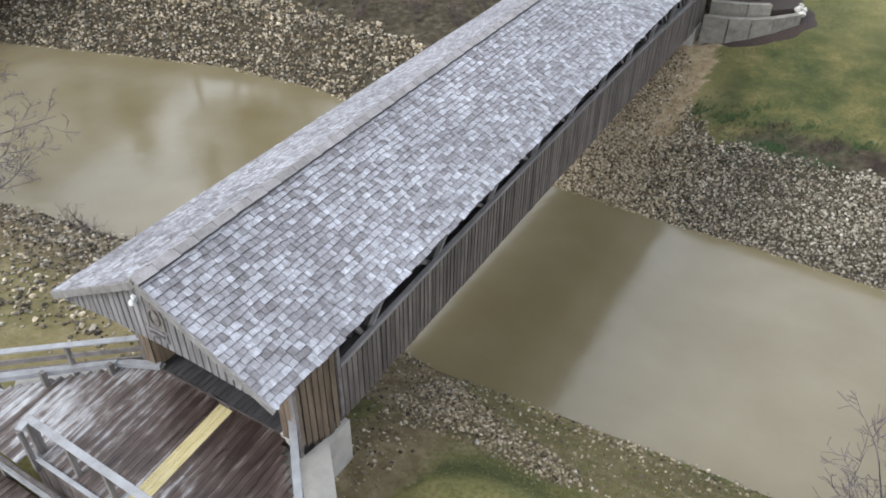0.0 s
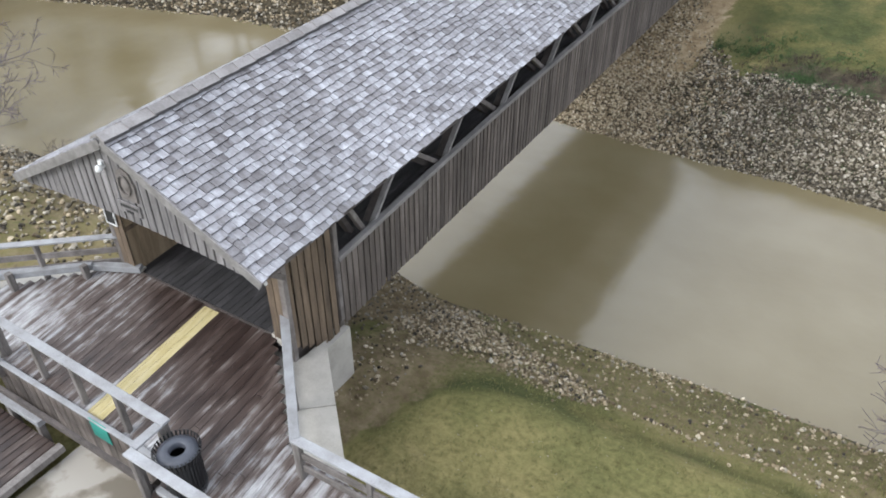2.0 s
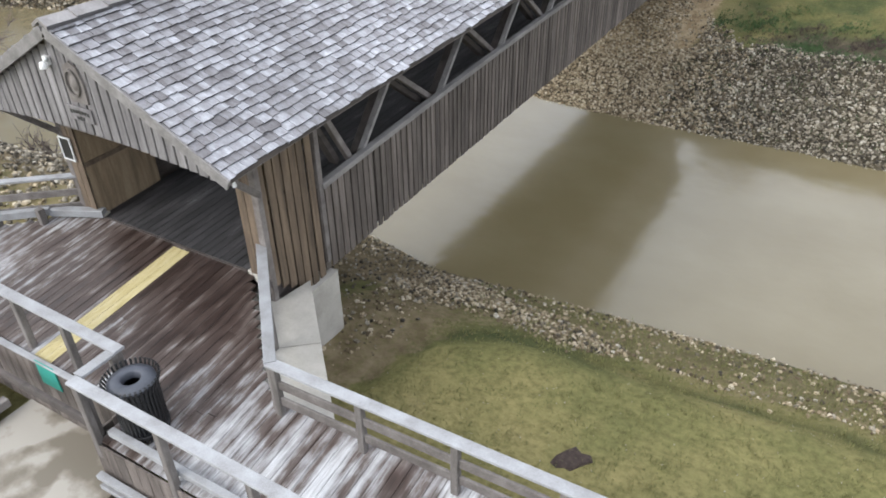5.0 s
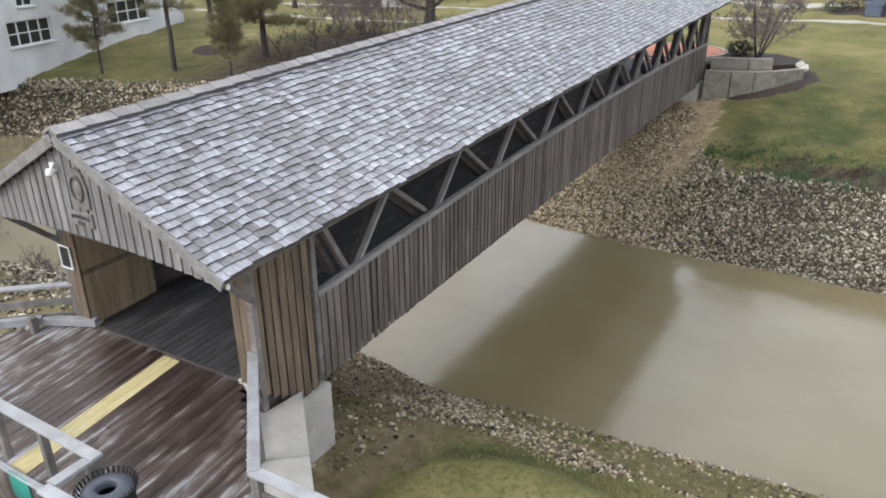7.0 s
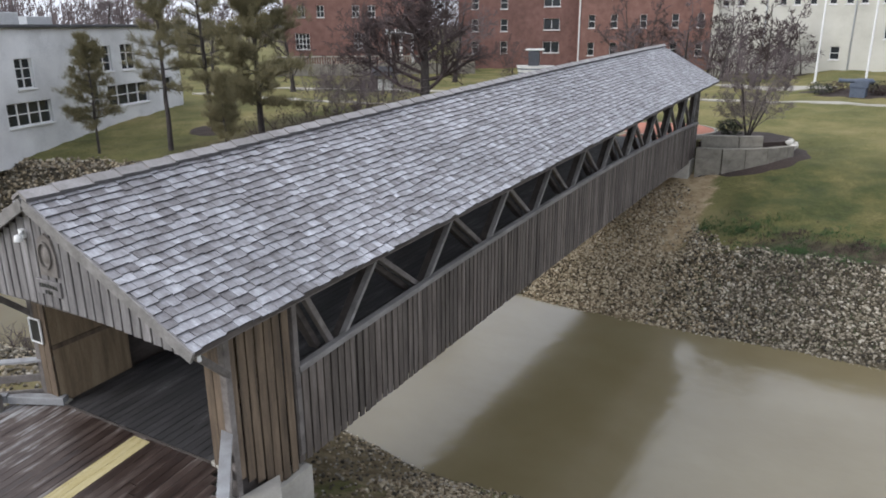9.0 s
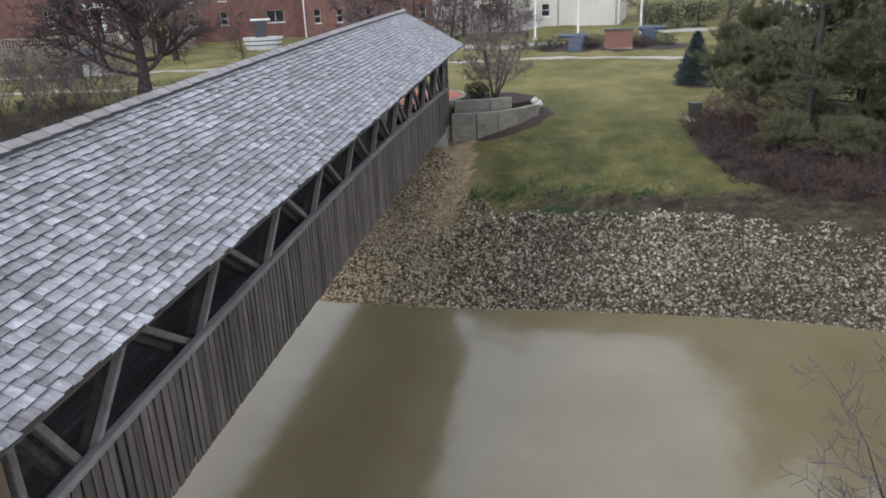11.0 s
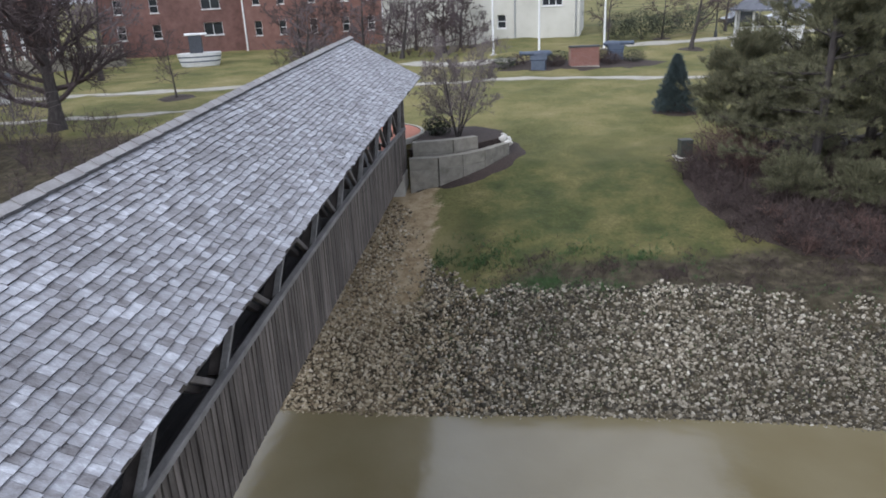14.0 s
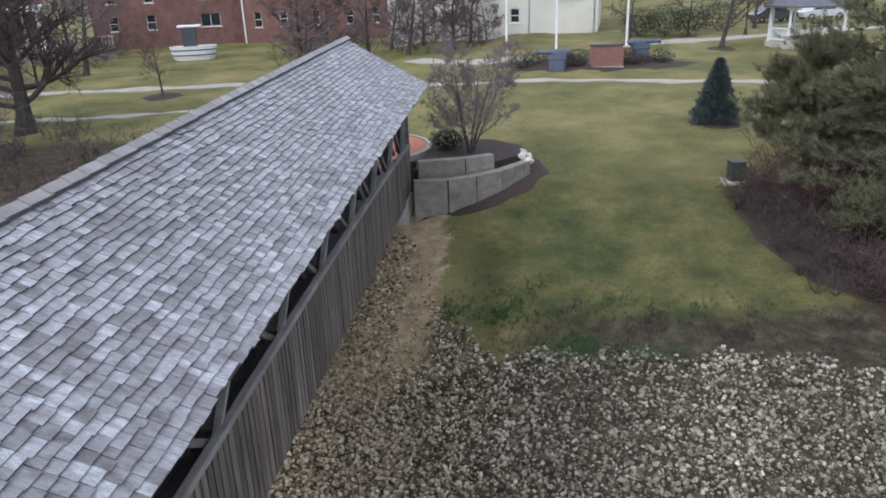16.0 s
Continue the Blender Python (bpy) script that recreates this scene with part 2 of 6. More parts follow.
    l.new(bp.outputs["Normal"], b.inputs["Normal"])
    return m


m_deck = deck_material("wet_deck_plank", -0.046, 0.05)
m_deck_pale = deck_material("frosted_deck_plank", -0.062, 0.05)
m_deck_low = deck_material("dark_brown_plank", -0.17, 0.05)
# Floor planks near black: the dimness under the roof is put into their colour.
m_floor = surface("shaded_floor_plank", [(0.016, 0.016, 0.018), (0.028, 0.027, 0.029), (0.055, 0.053, 0.056), (0.17, 0.17, 0.178)], 1.0, (3.5, 0.8, 1), 0.62, 0.4, 26, 0.15, "object", ramp=(0.34, 0.7), own=False)
m_yellow = surface("worn_yellow_paint", [(0.28, 0.225, 0.115), (0.44, 0.365, 0.17), (0.53, 0.46, 0.26)], 7.0, (2, 0.4, 1), 0.6, 0.3, 50, ramp=(0.25, 0.6))
m_concrete = surface("concrete", [(0.30, 0.28, 0.25), (0.42, 0.40, 0.36), (0.52, 0.50, 0.46)], 2.0, rough=0.85, bump=0.2, fine=60, blotch=0.12)
m_pad = surface("damp_concrete_pad", [(0.17, 0.148, 0.115), (0.25, 0.225, 0.185), (0.37, 0.345, 0.305)], 0.8, rough=0.5, bump=0.05, fine=3, ramp=(0.46, 0.54), detail=2.0)
m_block = surface("wall_stone_block", [(0.14, 0.127, 0.105), (0.23, 0.212, 0.18), (0.31, 0.29, 0.25)], 3.0, rough=0.9, bump=0.4, fine=40, spread=0.05, rnd="object")
m_white_stone = surface("pale_limestone", [(0.5, 0.48, 0.44), (0.66, 0.64, 0.6)], 5.0, rough=0.9, bump=0.5, fine=40, spread=0.15, rnd="object")
STONES = [(0.034, 0.029, 0.022), (0.092, 0.078, 0.057), (0.175, 0.152, 0.113), (0.265, 0.238, 0.19), (0.43, 0.405, 0.352)]
m_stone = surface("river_stone", STONES, 2.5, rough=0.9, bump=0.6, fine=24, spread=0.26, rnd="island", ramp=(0.24, 0.84), piece=0.52, blotch=0.28)
m_stone_piece = surface("river_stone_piece", STONES, 2.5, rough=0.9, bump=0.6, fine=24, spread=0.26, rnd="object", ramp=(0.24, 0.84), piece=0.52, blotch=0.28)
m_stone_tan = surface("tan_field_stone", [(0.10, 0.073, 0.042), (0.20, 0.154, 0.095), (0.30, 0.242, 0.158), (0.395, 0.335, 0.24), (0.51, 0.455, 0.36)], 2.5, rough=0.9, bump=0.6, fine=24, spread=0.2, rnd="island", ramp=(0.24, 0.84), piece=0.52, blotch=0.2)
m_mulch = surface("bark_mulch", [(0.015, 0.010, 0.008), (0.04, 0.027, 0.022), (0.07, 0.05, 0.042)], 14.0, rough=0.95, bump=1.0, fine=60)
m_path = surface("pale_path", [(0.27, 0.25, 0.21), (0.35, 0.33, 0.285), (0.42, 0.40, 0.36)], 1.2, rough=0.9, bump=0.2, fine=30)
m_brick = surface("red_brick_wall", [(0.13, 0.068, 0.057), (0.19, 0.10, 0.083), (0.24, 0.137, 0.117)], 1.5, rough=0.9, bump=0.3, fine=30, blotch=0.12)
m_brick_piece = surface("red_brick", [(0.22, 0.105, 0.085), (0.30, 0.155, 0.13)], 5.0, rough=0.9, bump=0.4, fine=40, spread=0.15, rnd="object")
m_brick_dark = surface("dark_brick_wall", [(0.11, 0.058, 0.05), (0.17, 0.09, 0.077), (0.215, 0.12, 0.105)], 1.5, rough=0.9, bump=0.3, fine=30, blotch=0.15)
m_cream = surface("cream_render", [(0.43, 0.42, 0.37), (0.54, 0.53, 0.475), (0.59, 0.58, 0.53)], 0.5, rough=0.9, bump=0.1, fine=20, blotch=0.06)
m_white_wall = surface("white_painted_wall", [(0.50, 0.51, 0.525), (0.66, 0.67, 0.685), (0.74, 0.75, 0.76)], 0.5, rough=0.85, bump=0.1, fine=12, blotch=0.12)
m_white = surface("white_paint", [(0.68, 0.69, 0.70), (0.8, 0.8, 0.8)], 2.0, rough=0.55, bump=0.05, fine=30)
m_green_roof = surface("pale_green_cornice", [(0.42, 0.55, 0.47), (0.52, 0.64, 0.56)], 1.0, rough=0.6, bump=0.05)
m_dark_roof = surface("dark_flat_roof", [(0.04, 0.04, 0.045), (0.09, 0.09, 0.10)], 1.0, rough=0.8, bump=0.2)
m_slate = surface("grey_slate_roof", [(0.07, 0.075, 0.09), (0.14, 0.145, 0.17)], 2.0, rough=0.6, bump=0.2)
m_glass = surface("dark_window_glass", [(0.012, 0.014, 0.016), (0.03, 0.035, 0.04)], 1.0, rough=0.18, bump=0.0)
m_black = surface("black_powder_coat", [(0.008, 0.009, 0.010), (0.02, 0.021, 0.024)], 20.0, rough=0.4, bump=0.1, fine=80)
m_can_lid = surface("grey_blue_lid", [(0.05, 0.055, 0.07), (0.09, 0.098, 0.12)], 6.0, rough=0.4, bump=0.05)
m_teal = surface("teal_sign", [(0.02, 0.22, 0.18), (0.04, 0.34, 0.28)], 5.0, rough=0.6, bump=0.05)
m_metal = surface("galvanised_metal", [(0.42, 0.44, 0.46), (0.6, 0.62, 0.64)], 8.0, rough=0.35, metal=0.8, bump=0.05)
m_cannon = surface("blue_grey_cannon", [(0.055, 0.072, 0.108), (0.11, 0.135, 0.185)], 3.0, rough=0.55, bump=0.1)
m_box = surface("dark_grey_cabinet", [(0.030, 0.034, 0.030), (0.06, 0.064, 0.057)], 4.0, rough=0.5, bump=0.05)
m_orange = surface("terracotta_paving", [(0.36, 0.13, 0.08), (0.50, 0.21, 0.14)], 6.0, rough=0.85, bump=0.3)
m_bark = surface("grey_bark", [(0.022, 0.018, 0.017), (0.052, 0.044, 0.042), (0.09, 0.078, 0.074)], 5.0, (2, 2, 0.4), 0.95, 0.8, 30)
m_twig = surface("brown_twigs", [(0.048, 0.034, 0.034), (0.098, 0.073, 0.073)], 3.0, rough=0.95, bump=0.0, spread=0.2)
m_twig_red = surface("reddish_grey_twigs", [(0.085, 0.066, 0.070), (0.165, 0.135, 0.140)], 3.0, rough=0.95, bump=0.0, spread=0.25)
m_twig_pale = surface("pinkish_grey_twigs", [(0.11, 0.088, 0.090), (0.21, 0.175, 0.178)], 3.0, rough=0.95, bump=0.0, spread=0.25)
m_red_shrub = surface("reddish_shrub_stems", [(0.075, 0.042, 0.036), (0.15, 0.095, 0.082)], 3.0, rough=0.95, bump=0.0, spread=0.3)
m_shrub = surface("dry_shrub_stems", [(0.030, 0.020, 0.021), (0.062, 0.043, 0.041), (0.095, 0.072, 0.060)], 3.0, rough=0.95, bump=0.0, spread=0.35)
m_needle = surface("pine_needles", [(0.095, 0.085, 0.045), (0.175, 0.155, 0.08), (0.27, 0.235, 0.135)], 1.5, rough=0.7, bump=0.0, spread=0.4)
m_needle_dark = surface("dark_pine_needles", [(0.050, 0.055, 0.034), (0.125, 0.124, 0.072), (0.25, 0.222, 0.13)], 0.9, rough=0.85, bump=0.0, spread=0.4)
m_spruce = surface("blue_spruce_needles", [(0.030, 0.05, 0.052), (0.06, 0.085, 0.09), (0.09, 0.12, 0.125)], 3.0, rough=0.7, bump=0.0, spread=0.3)
m_weed = surface("low_green_weeds", [(0.030, 0.068, 0.022), (0.07, 0.13, 0.042)], 3.0, rough=0.8, bump=0.0, spread=0.4)
m_grass_blade = surface("grass_blades", [(0.095, 0.105, 0.035), (0.155, 0.155, 0.058), (0.235, 0.205, 0.095)], 0.8, rough=0.85, bump=0.0, spread=0.3)
m_hedge = surface("dark_evergreen_leaves", [(0.014, 0.02, 0.012), (0.04, 0.05, 0.03)], 3.0, rough=0.8, bump=0.0, spread=0.4)
m_car = [surface("car_paint_" + s, [c, tuple(v * 1.15 for v in c)], 2.0, rough=0.25, bump=0.0, coat=0.6) for s, c in (("silver", (0.45, 0.46, 0.48)), ("dark", (0.03, 0.032, 0.04)), ("white", (0.7, 0.7, 0.7)))]


def water_material():
    m = bpy.data.materials.new("muddy_water")
    m.use_nodes = True
    n, l = m.node_tree.nodes, m.node_tree.links
    b = n["Principled BSDF"]
    b.inputs["Roughness"].default_value = 0.135
    b.inputs["IOR"].default_value = 1.70
    geo = n.new("ShaderNodeNewGeometry")
    n1 = n.new("ShaderNodeTexNoise")
    n1.inputs["Scale"].default_value, n1.inputs["Detail"].default_value = 0.25, 4
    cr = n.new("ShaderNodeValToRGB")
    cr.color_ramp.elements[0].color = (0.160, 0.131, 0.071, 1)
    cr.color_ramp.elements[1].color = (0.200, 0.170, 0.104, 1)
    cr.color_ramp.elements[0].position, cr.color_ramp.elements[1].position = 0.35, 0.7
    n2 = n.new("ShaderNodeTexNoise")
    n2.inputs["Scale"].default_value, n2.inputs["Detail"].default_value = 1.7, 4
    bp = n.new("ShaderNodeBump")
    bp.inputs["Strength"].default_value, bp.inputs["Distance"].default_value = 0.3, 0.04
    l.new(geo.outputs["Position"], n1.inputs["Vector"])
    l.new(geo.outputs["Position"], n2.inputs["Vector"])
    l.new(n1.outputs["Fac"], cr.inputs["Fac"])
    l.new(cr.outputs["Color"], b.inputs["Base Color"])
    l.new(n2.outputs["Fac"], bp.inputs["Height"])
    l.new(bp.outputs["Normal"], b.inputs["Normal"])
    return m


m_water = water_material()


def ground_material():
    """Winter lawn, with earth between the stones, darkened for their shaded gaps, and bare dirt where the masks say so.
    """
    m = bpy.data.materials.new("winter_lawn")
    m.use_nodes = True
    n, l = m.node_tree.nodes, m.node_tree.links
    b = n["Principled BSDF"]
    b.inputs["Roughness"].default_value = 0.95
    b.inputs["Specular IOR Level"].default_value = 0.15
    geo = n.new("ShaderNodeNewGeometry")

    def noise_ramp(scale, detail, stops):
        t = n.new("ShaderNodeTexNoise")
        t.inputs["Scale"].default_value, t.inputs["Detail"].default_value, t.inputs["Roughness"].default_value = scale, detail, 0.65
        l.new(geo.outputs["Position"], t.inputs["Vector"])
        r = n.new("ShaderNodeValToRGB")
        while len(r.color_ramp.elements) < len(stops):
            r.color_ramp.elements.new(0.5)
        for e, (p, c) in zip(r.color_ramp.elements, stops):
            e.position, e.color = p, (*c, 1)
        l.new(t.outputs["Fac"], r.inputs["Fac"])
        return t, r

    t1, big = noise_ramp(0.22, 6, [(0.32, (0.092, 0.098, 0.040)), (0.45, (0.15, 0.145, 0.060)), (0.57, (0.215, 0.19, 0.085)), (0.7, (0.29, 0.245, 0.13))])
    t2, small = noise_ramp(9.0, 6, [(0.28, (0.5, 0.5, 0.45)), (0.5, (0.95, 0.95, 0.92)), (0.74, (1.35, 1.32, 1.3))])
    grass = n.new("ShaderNodeMix")
    grass.data_type, grass.blend_type = "RGBA", "MULTIPLY"
    grass.inputs["Factor"].default_value = 0.85
    l.new(big.outputs["Color"], grass.inputs["A"])
    l.new(small.outputs["Color"], grass.inputs["B"])
    # Earth among the stones, its low tones painting the shadows between them.
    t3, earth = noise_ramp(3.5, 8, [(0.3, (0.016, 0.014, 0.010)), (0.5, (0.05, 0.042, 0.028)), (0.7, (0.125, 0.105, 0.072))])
    t4, dirt = noise_ramp(2.5, 8, [(0.3, (0.21, 0.15, 0.088)), (0.5, (0.35, 0.268, 0.165)), (0.72, (0.50, 0.41, 0.285))])
    t7, soil = noise_ramp(2.5, 8, [(0.3, (0.085, 0.064, 0.036)), (0.5, (0.155, 0.122, 0.074)), (0.72, (0.25, 0.20, 0.13))])
    t5, marsh = noise_ramp(2.5, 8, [(0.3, (0.026, 0.022, 0.014)), (0.5, (0.058, 0.049, 0.032)), (0.68, (0.11, 0.09, 0.063))])
    # Darker green lawn tone, mixed in by a mask of its own.
    t6, dark_grass = noise_ramp(0.5, 8, [(0.33, (0.036, 0.047, 0.020)), (0.45, (0.064, 0.074, 0.029)), (0.57, (0.112, 0.106, 0.043)), (0.70, (0.185, 0.155, 0.074))])
    deep = n.new("ShaderNodeMix")
    deep.data_type, deep.blend_type = "RGBA", "MULTIPLY"
    deep.inputs["Factor"].default_value = 0.8
    l.new(dark_grass.outputs["Color"], deep.inputs["A"])
    l.new(small.outputs["Color"], deep.inputs["B"])
    col = grass.outputs["Result"]
    for mask, source in (("dark_grass", deep.outputs["Result"]), ("marsh", marsh.outputs["Color"]), ("stony", earth.outputs["Color"]), ("dirt", dirt.outputs["Color"]), ("soil", soil.outputs["Color"])):
        at = n.new("ShaderNodeAttribute")
        at.attribute_name = mask
        edge = n.new("ShaderNodeMath")
        edge.operation = "MULTIPLY_ADD"
        l.new(t2.outputs["Fac"], edge.inputs[0])
        edge.inputs[1].default_value, edge.inputs[2].default_value = 0.9, -0.45
        total = n.new("ShaderNodeMath")
        total.operation = "ADD"
        l.new(at.outputs["Fac"], total.inputs[0])
        l.new(edge.outputs[0], total.inputs[1])
        st = n.new("ShaderNodeMapRange")
        st.interpolation_type = "SMOOTHSTEP"
        st.inputs["From Min"].default_value, st.inputs["From Max"].default_value = (0.0, 1.0) if mask == "dark_grass" else (0.3, 0.7)
        l.new(total.outputs[0], st.inputs["Value"])
        mx = n.new("ShaderNodeMix")
        mx.data_type = "RGBA"
        l.new(st.outputs["Result"], mx.inputs["Factor"])
        l.new(col, mx.inputs["A"])
        l.new(source, mx.inputs["B"])
        col = mx.outputs["Result"]
    l.new(col, b.inputs["Base Color"])
    bp = n.new("ShaderNodeBump")
    bp.inputs["Strength"].default_value, bp.inputs["Distance"].default_value = 0.7, 0.05
    l.new(t2.outputs["Fac"], bp.inputs["Height"])
    l.new(bp.outputs["Normal"], b.inputs["Normal"])
    return m


m_ground = ground_material()


# ---- ground, water and stone banks ----
WATER = -4.2


def far_shore(x):
    return np.interp(x, [-60, -35, -27, -20, -14, -8, -0.5, 3, 8, 14, 19, 30, 60], [10, 15.6, 18.4, 20.6, 21.0, 20.0, 18.7, 18.5, 18.6, 18.3, 17.3, 14.5, 8])


def near_shore(x):
    return np.interp(x, [-60, -30, -17, -13, -6, -1.4, 1, 5, 9, 12.3, 20, 60], [-4, 3.5, 6.4, 7.0, 7.9, 8.0, 7.5, 7.85, 8.1, 8.2, 7.6, 1])


def wobble(x, y, s, k):
    return np.sin(x * s + 1.7 * k) * np.cos(y * s * 1.13 - k) + 0.5 * np.sin(x * s * 2.3 - y * s * 1.9 + k)


def mound_rim(x):
    """The curved edge of the grassy mound on the near bank."""
    return np.interp(x, [3.1, 3.4, 3.9, 4.6, 5.6, 7.5, 12, 20], [0.4, 2.0, 3.05, 3.6, 3.8, 3.9, 4.0, 4.0])


def height(x, y):
    """The ground's height."""
    x, y = np.asarray(x, float), np.asarray(y, float)
    d = y - far_shore(x)
    yy = y + (18.6 - far_shore(x)) * np.clip((32 - y) / 10, 0, 1)
    ys = [18.6, 19.4, 21.6, 22.6, 24.5, 28, 31, 38, 46, 56, 70, 100, 400]
    right = np.interp(yy, ys, [-4.25, -3.65, -1.98, -2.0, -1.75, -0.95, -0.42, 0.0, 0.5, 0.9, 1.3, 1.4, 1.4])
    left = np.interp(yy, ys, [-4.25, -3.7, -2.1, -1.9, -1.55, -1.15, -0.75, -0.4, -0.25, -0.2, 0.0, 0.2, 0.2])
    mid = np.interp(yy, ys, [-4.25, -4.0, -3.15, -2.85, -2.2, -1.15, -0.72, 0.1, 0.45, 0.6, 0.8, 0.8, 0.8])
    w = np.clip((x - 2.2) / 3.2, 0, 1)
    far = mid * (1 - w) + right * w
    w = np.clip((-x - 3) / 4, 0, 1)
    far = far * (1 - w) + left * w
    e = near_shore(x) - y
    near = np.interp(e, [0, 0.6, 1.6, 3.0, 4.4, 6.4, 9, 15, 60, 400], [-4.25, -3.9, -3.3, -2.55, -1.95, -1.78, -1.62, -1.4, -1.2, -1.2])
    bed = -4.25 - 0.5 * np.clip(np.minimum(-d, -e) / 2.0, 0, 1)
    z = np.where(d > 0, far, np.where(e > 0, near, bed))
    land = np.clip(np.maximum(d, e) / 3, 0, 1)
    z = z + 0.2 * np.clip((mound_rim(x) - y) / 0.55, 0, 1) * np.clip((x - 3.3) / 0.4, 0, 1) * (e > 0)
    return z + 0.05 * land * wobble(x, y, 0.9, 1.0) + 0.03 * land * wobble(x, y, 2.1, 2.0)


def stone_cover(x, y):
    """How thickly stones lie, 0 to 1."""
    d = y - far_shore(x) + 0.18 * wobble(x, y, 1.3, 3.0) + 0.22 * wobble(x, y, 3.1, 4.0)
    e = near_shore(x) - y + 0.3 * wobble(x, y, 1.3, 5.0) + 0.25 * wobble(x, y, 3.3, 6.0)
    fw = np.interp(x, [-40, -28, -20, -6, -3, 1.8, 2.6, 3.6, 5.2, 9, 11.5, 14, 16.6, 19, 24], [3.6, 4.6, 4.2, 3.4, 4.5, 9.6, 9.4, 5.4, 3.3, 3.4, 3.4, 3.0, 2.6, 2.1, 1.6])
    nw = np.interp(x, [-40, -16, -8, -3, 1.5, 2.8, 3.4, 4.5, 6, 20], [7, 7.2, 7.0, 6.5, 6.5, 6.5, 5.0, 4.4, 4.0, 4.0])
    far = np.clip((fw + 0.25 - d) / 0.8, 0, 1) * (d > -0.3)
    near = np.clip((nw - e) / 0.7, 0, 1) * (e > -0.25)
    # near the bridge the stones thin out to soil
    thin = 1 - 0.38 * np.clip((y - 21.8) / 2.0, 0, 1) * (x < 4) * (x > -3)
    pile = np.abs(y - np.interp(x, [0, 2, 3.6, 6.4], [6.3, 5.9, 5.35, 4.75])) / np.interp(x, [0, 2, 3.6, 6.2, 6.6], [1.9, 1.45, 0.85, 0.4, 0.05])
    right = np.maximum(0.95 * np.clip(1.5 - pile, 0, 1), np.interp(e, [0, 0.25, 0.7, 2.8, 3.8], [0.4, 0.3, 0.10, 0.07, 0.02]))
    right = np.where((x < 3.0) & (e > 2), np.maximum(right, 0.16), right) * (y > mound_rim(x) + 0.1)
    thin_near = np.where(x > 1, right, np.interp(e, [0, 3, 7], [0.9, 0.6, 0.3]))
    track = np.abs(x - (2.92 - 0.01 * (y - 22)))
    bare = np.where((y > 22.2) & (y < 30), np.clip((track - 0.25) / 0.4, 0.12, 1), 1)
    return np.maximum(far * thin * bare, near * thin_near)


def make_ground():
    def axis(lo, hi, step, ends, more=None):
        a = list(np.arange(lo, hi + 1e-6, step))
        s, v = step, hi
        if more:
            a += list(np.arange(hi + 0.6, more, 0.6))
            s, v = 0.6, a[-1]
        while v < ends[1]:
            s *= 1.28
            v += s
            a.append(v)
        s, v, b = step, lo, []
        while v > ends[0]:
            s *= 1.28
            v -= s
            b.append(v)
        return np.array(b[::-1] + a)

    xs, ys = axis(-36, 24, 0.3, (-1800, 1800)), axis(-8, 34, 0.3, (-1500, 2200), 72)
    gx, gy = np.meshgrid(xs, ys)
    gz = height(gx, gy)
    nx, ny = len(xs), len(ys)
    me = bpy.data.meshes.new("ground")
    idx = np.arange(nx * ny).reshape(ny, nx)
    quads = np.stack([idx[:-1, :-1], idx[:-1, 1:], idx[1:, 1:], idx[1:, :-1]], -1).reshape(-1, 4)
    me.from_pydata(np.stack([gx, gy, gz], -1).reshape(-1, 3).tolist(), [], quads.tolist())
    me.shade_smooth()
    d, e = gy - far_shore(gx), near_shore(gx) - gy
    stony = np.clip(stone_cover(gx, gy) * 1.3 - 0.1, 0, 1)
    stony = np.maximum(stony, ((d < 0) & (e < 0)) * 1.0)
    track = np.abs(gx - (2.92 - 0.01 * (gy - 22)))
    rag = 0.3 * wobble(gx, gy, 1.9, 7.0) + 0.2 * wobble(gx, gy, 4.3, 8.0)
    dirt = np.clip(1.35 - (track + rag) / 0.6, 0, 1) * np.clip((gy - 21.5) / 1.5, 0, 1) * np.clip((29.6 - gy) / 0.8, 0, 1)
    dirt = np.maximum(dirt, 0.8 * np.clip((3.8 - np.abs(gx) + rag) / 1.2, 0, 1) * np.clip((d - 2.0) / 1.5, 0, 1) * np.clip((30 - gy) / 1.0, 0, 1))
    side = np.hypot((gx - 2.6) / 1.25, (gy - 2.6) / 2.6)
    dirt = np.maximum(dirt, 0.55 * np.clip(1.7 - side, 0, 1) * (e > 1) * (gy > mound_rim(gx)))
    dirt = np.maximum(dirt, 0.45 * np.clip((-gx - 2.0) / 1.5, 0, 1) * np.clip((11 - e) / 3, 0, 1) * (e > 0))
    wide = np.interp(gx, [4, 12, 16, 24], [5.4, 6.0, 7.2, 8.5])
    swale = 0.8 * np.clip((d - 0.8) / 0.5, 0, 1) * np.clip((wide + 0.3 - d) / 1.6, 0, 1) * np.clip((gx - 4.6) / 2.5, 0, 1)
    dirt = np.maximum(dirt, 0.47 * np.clip(e / 0.3, 0, 1) * np.clip((gy - mound_rim(gx)) / 0.8, 0, 1) * np.clip((gx - 2.2) / 1.0, 0, 1))
    dirt = np.maximum(dirt, 0.62 * (e > 0) * np.clip(stony * 1.5, 0, 1))
    stony = np.where(e > 0, stony * 0.35, stony)
    swale = np.maximum(swale, 0.8 * np.clip((-gx - 3) / 2, 0, 1) * np.clip((d - 2.8) / 0.8, 0, 1) * np.clip((20.5 - d) / 4, 0, 1) * np.clip((gx + 34) / 12, 0, 1))
    dark_grass = 0.85 * np.clip((gx - 3) / 2, 0, 1) * np.clip((d - 2) / 2, 0, 1) * np.clip((38 - gy) / 9, 0, 1)
    dark_grass = np.maximum(dark_grass, np.clip((gx - 8) / 6, 0, 1) * np.clip((d - 2) / 2, 0, 1) * np.clip((35 - gy) / 8, 0, 1))
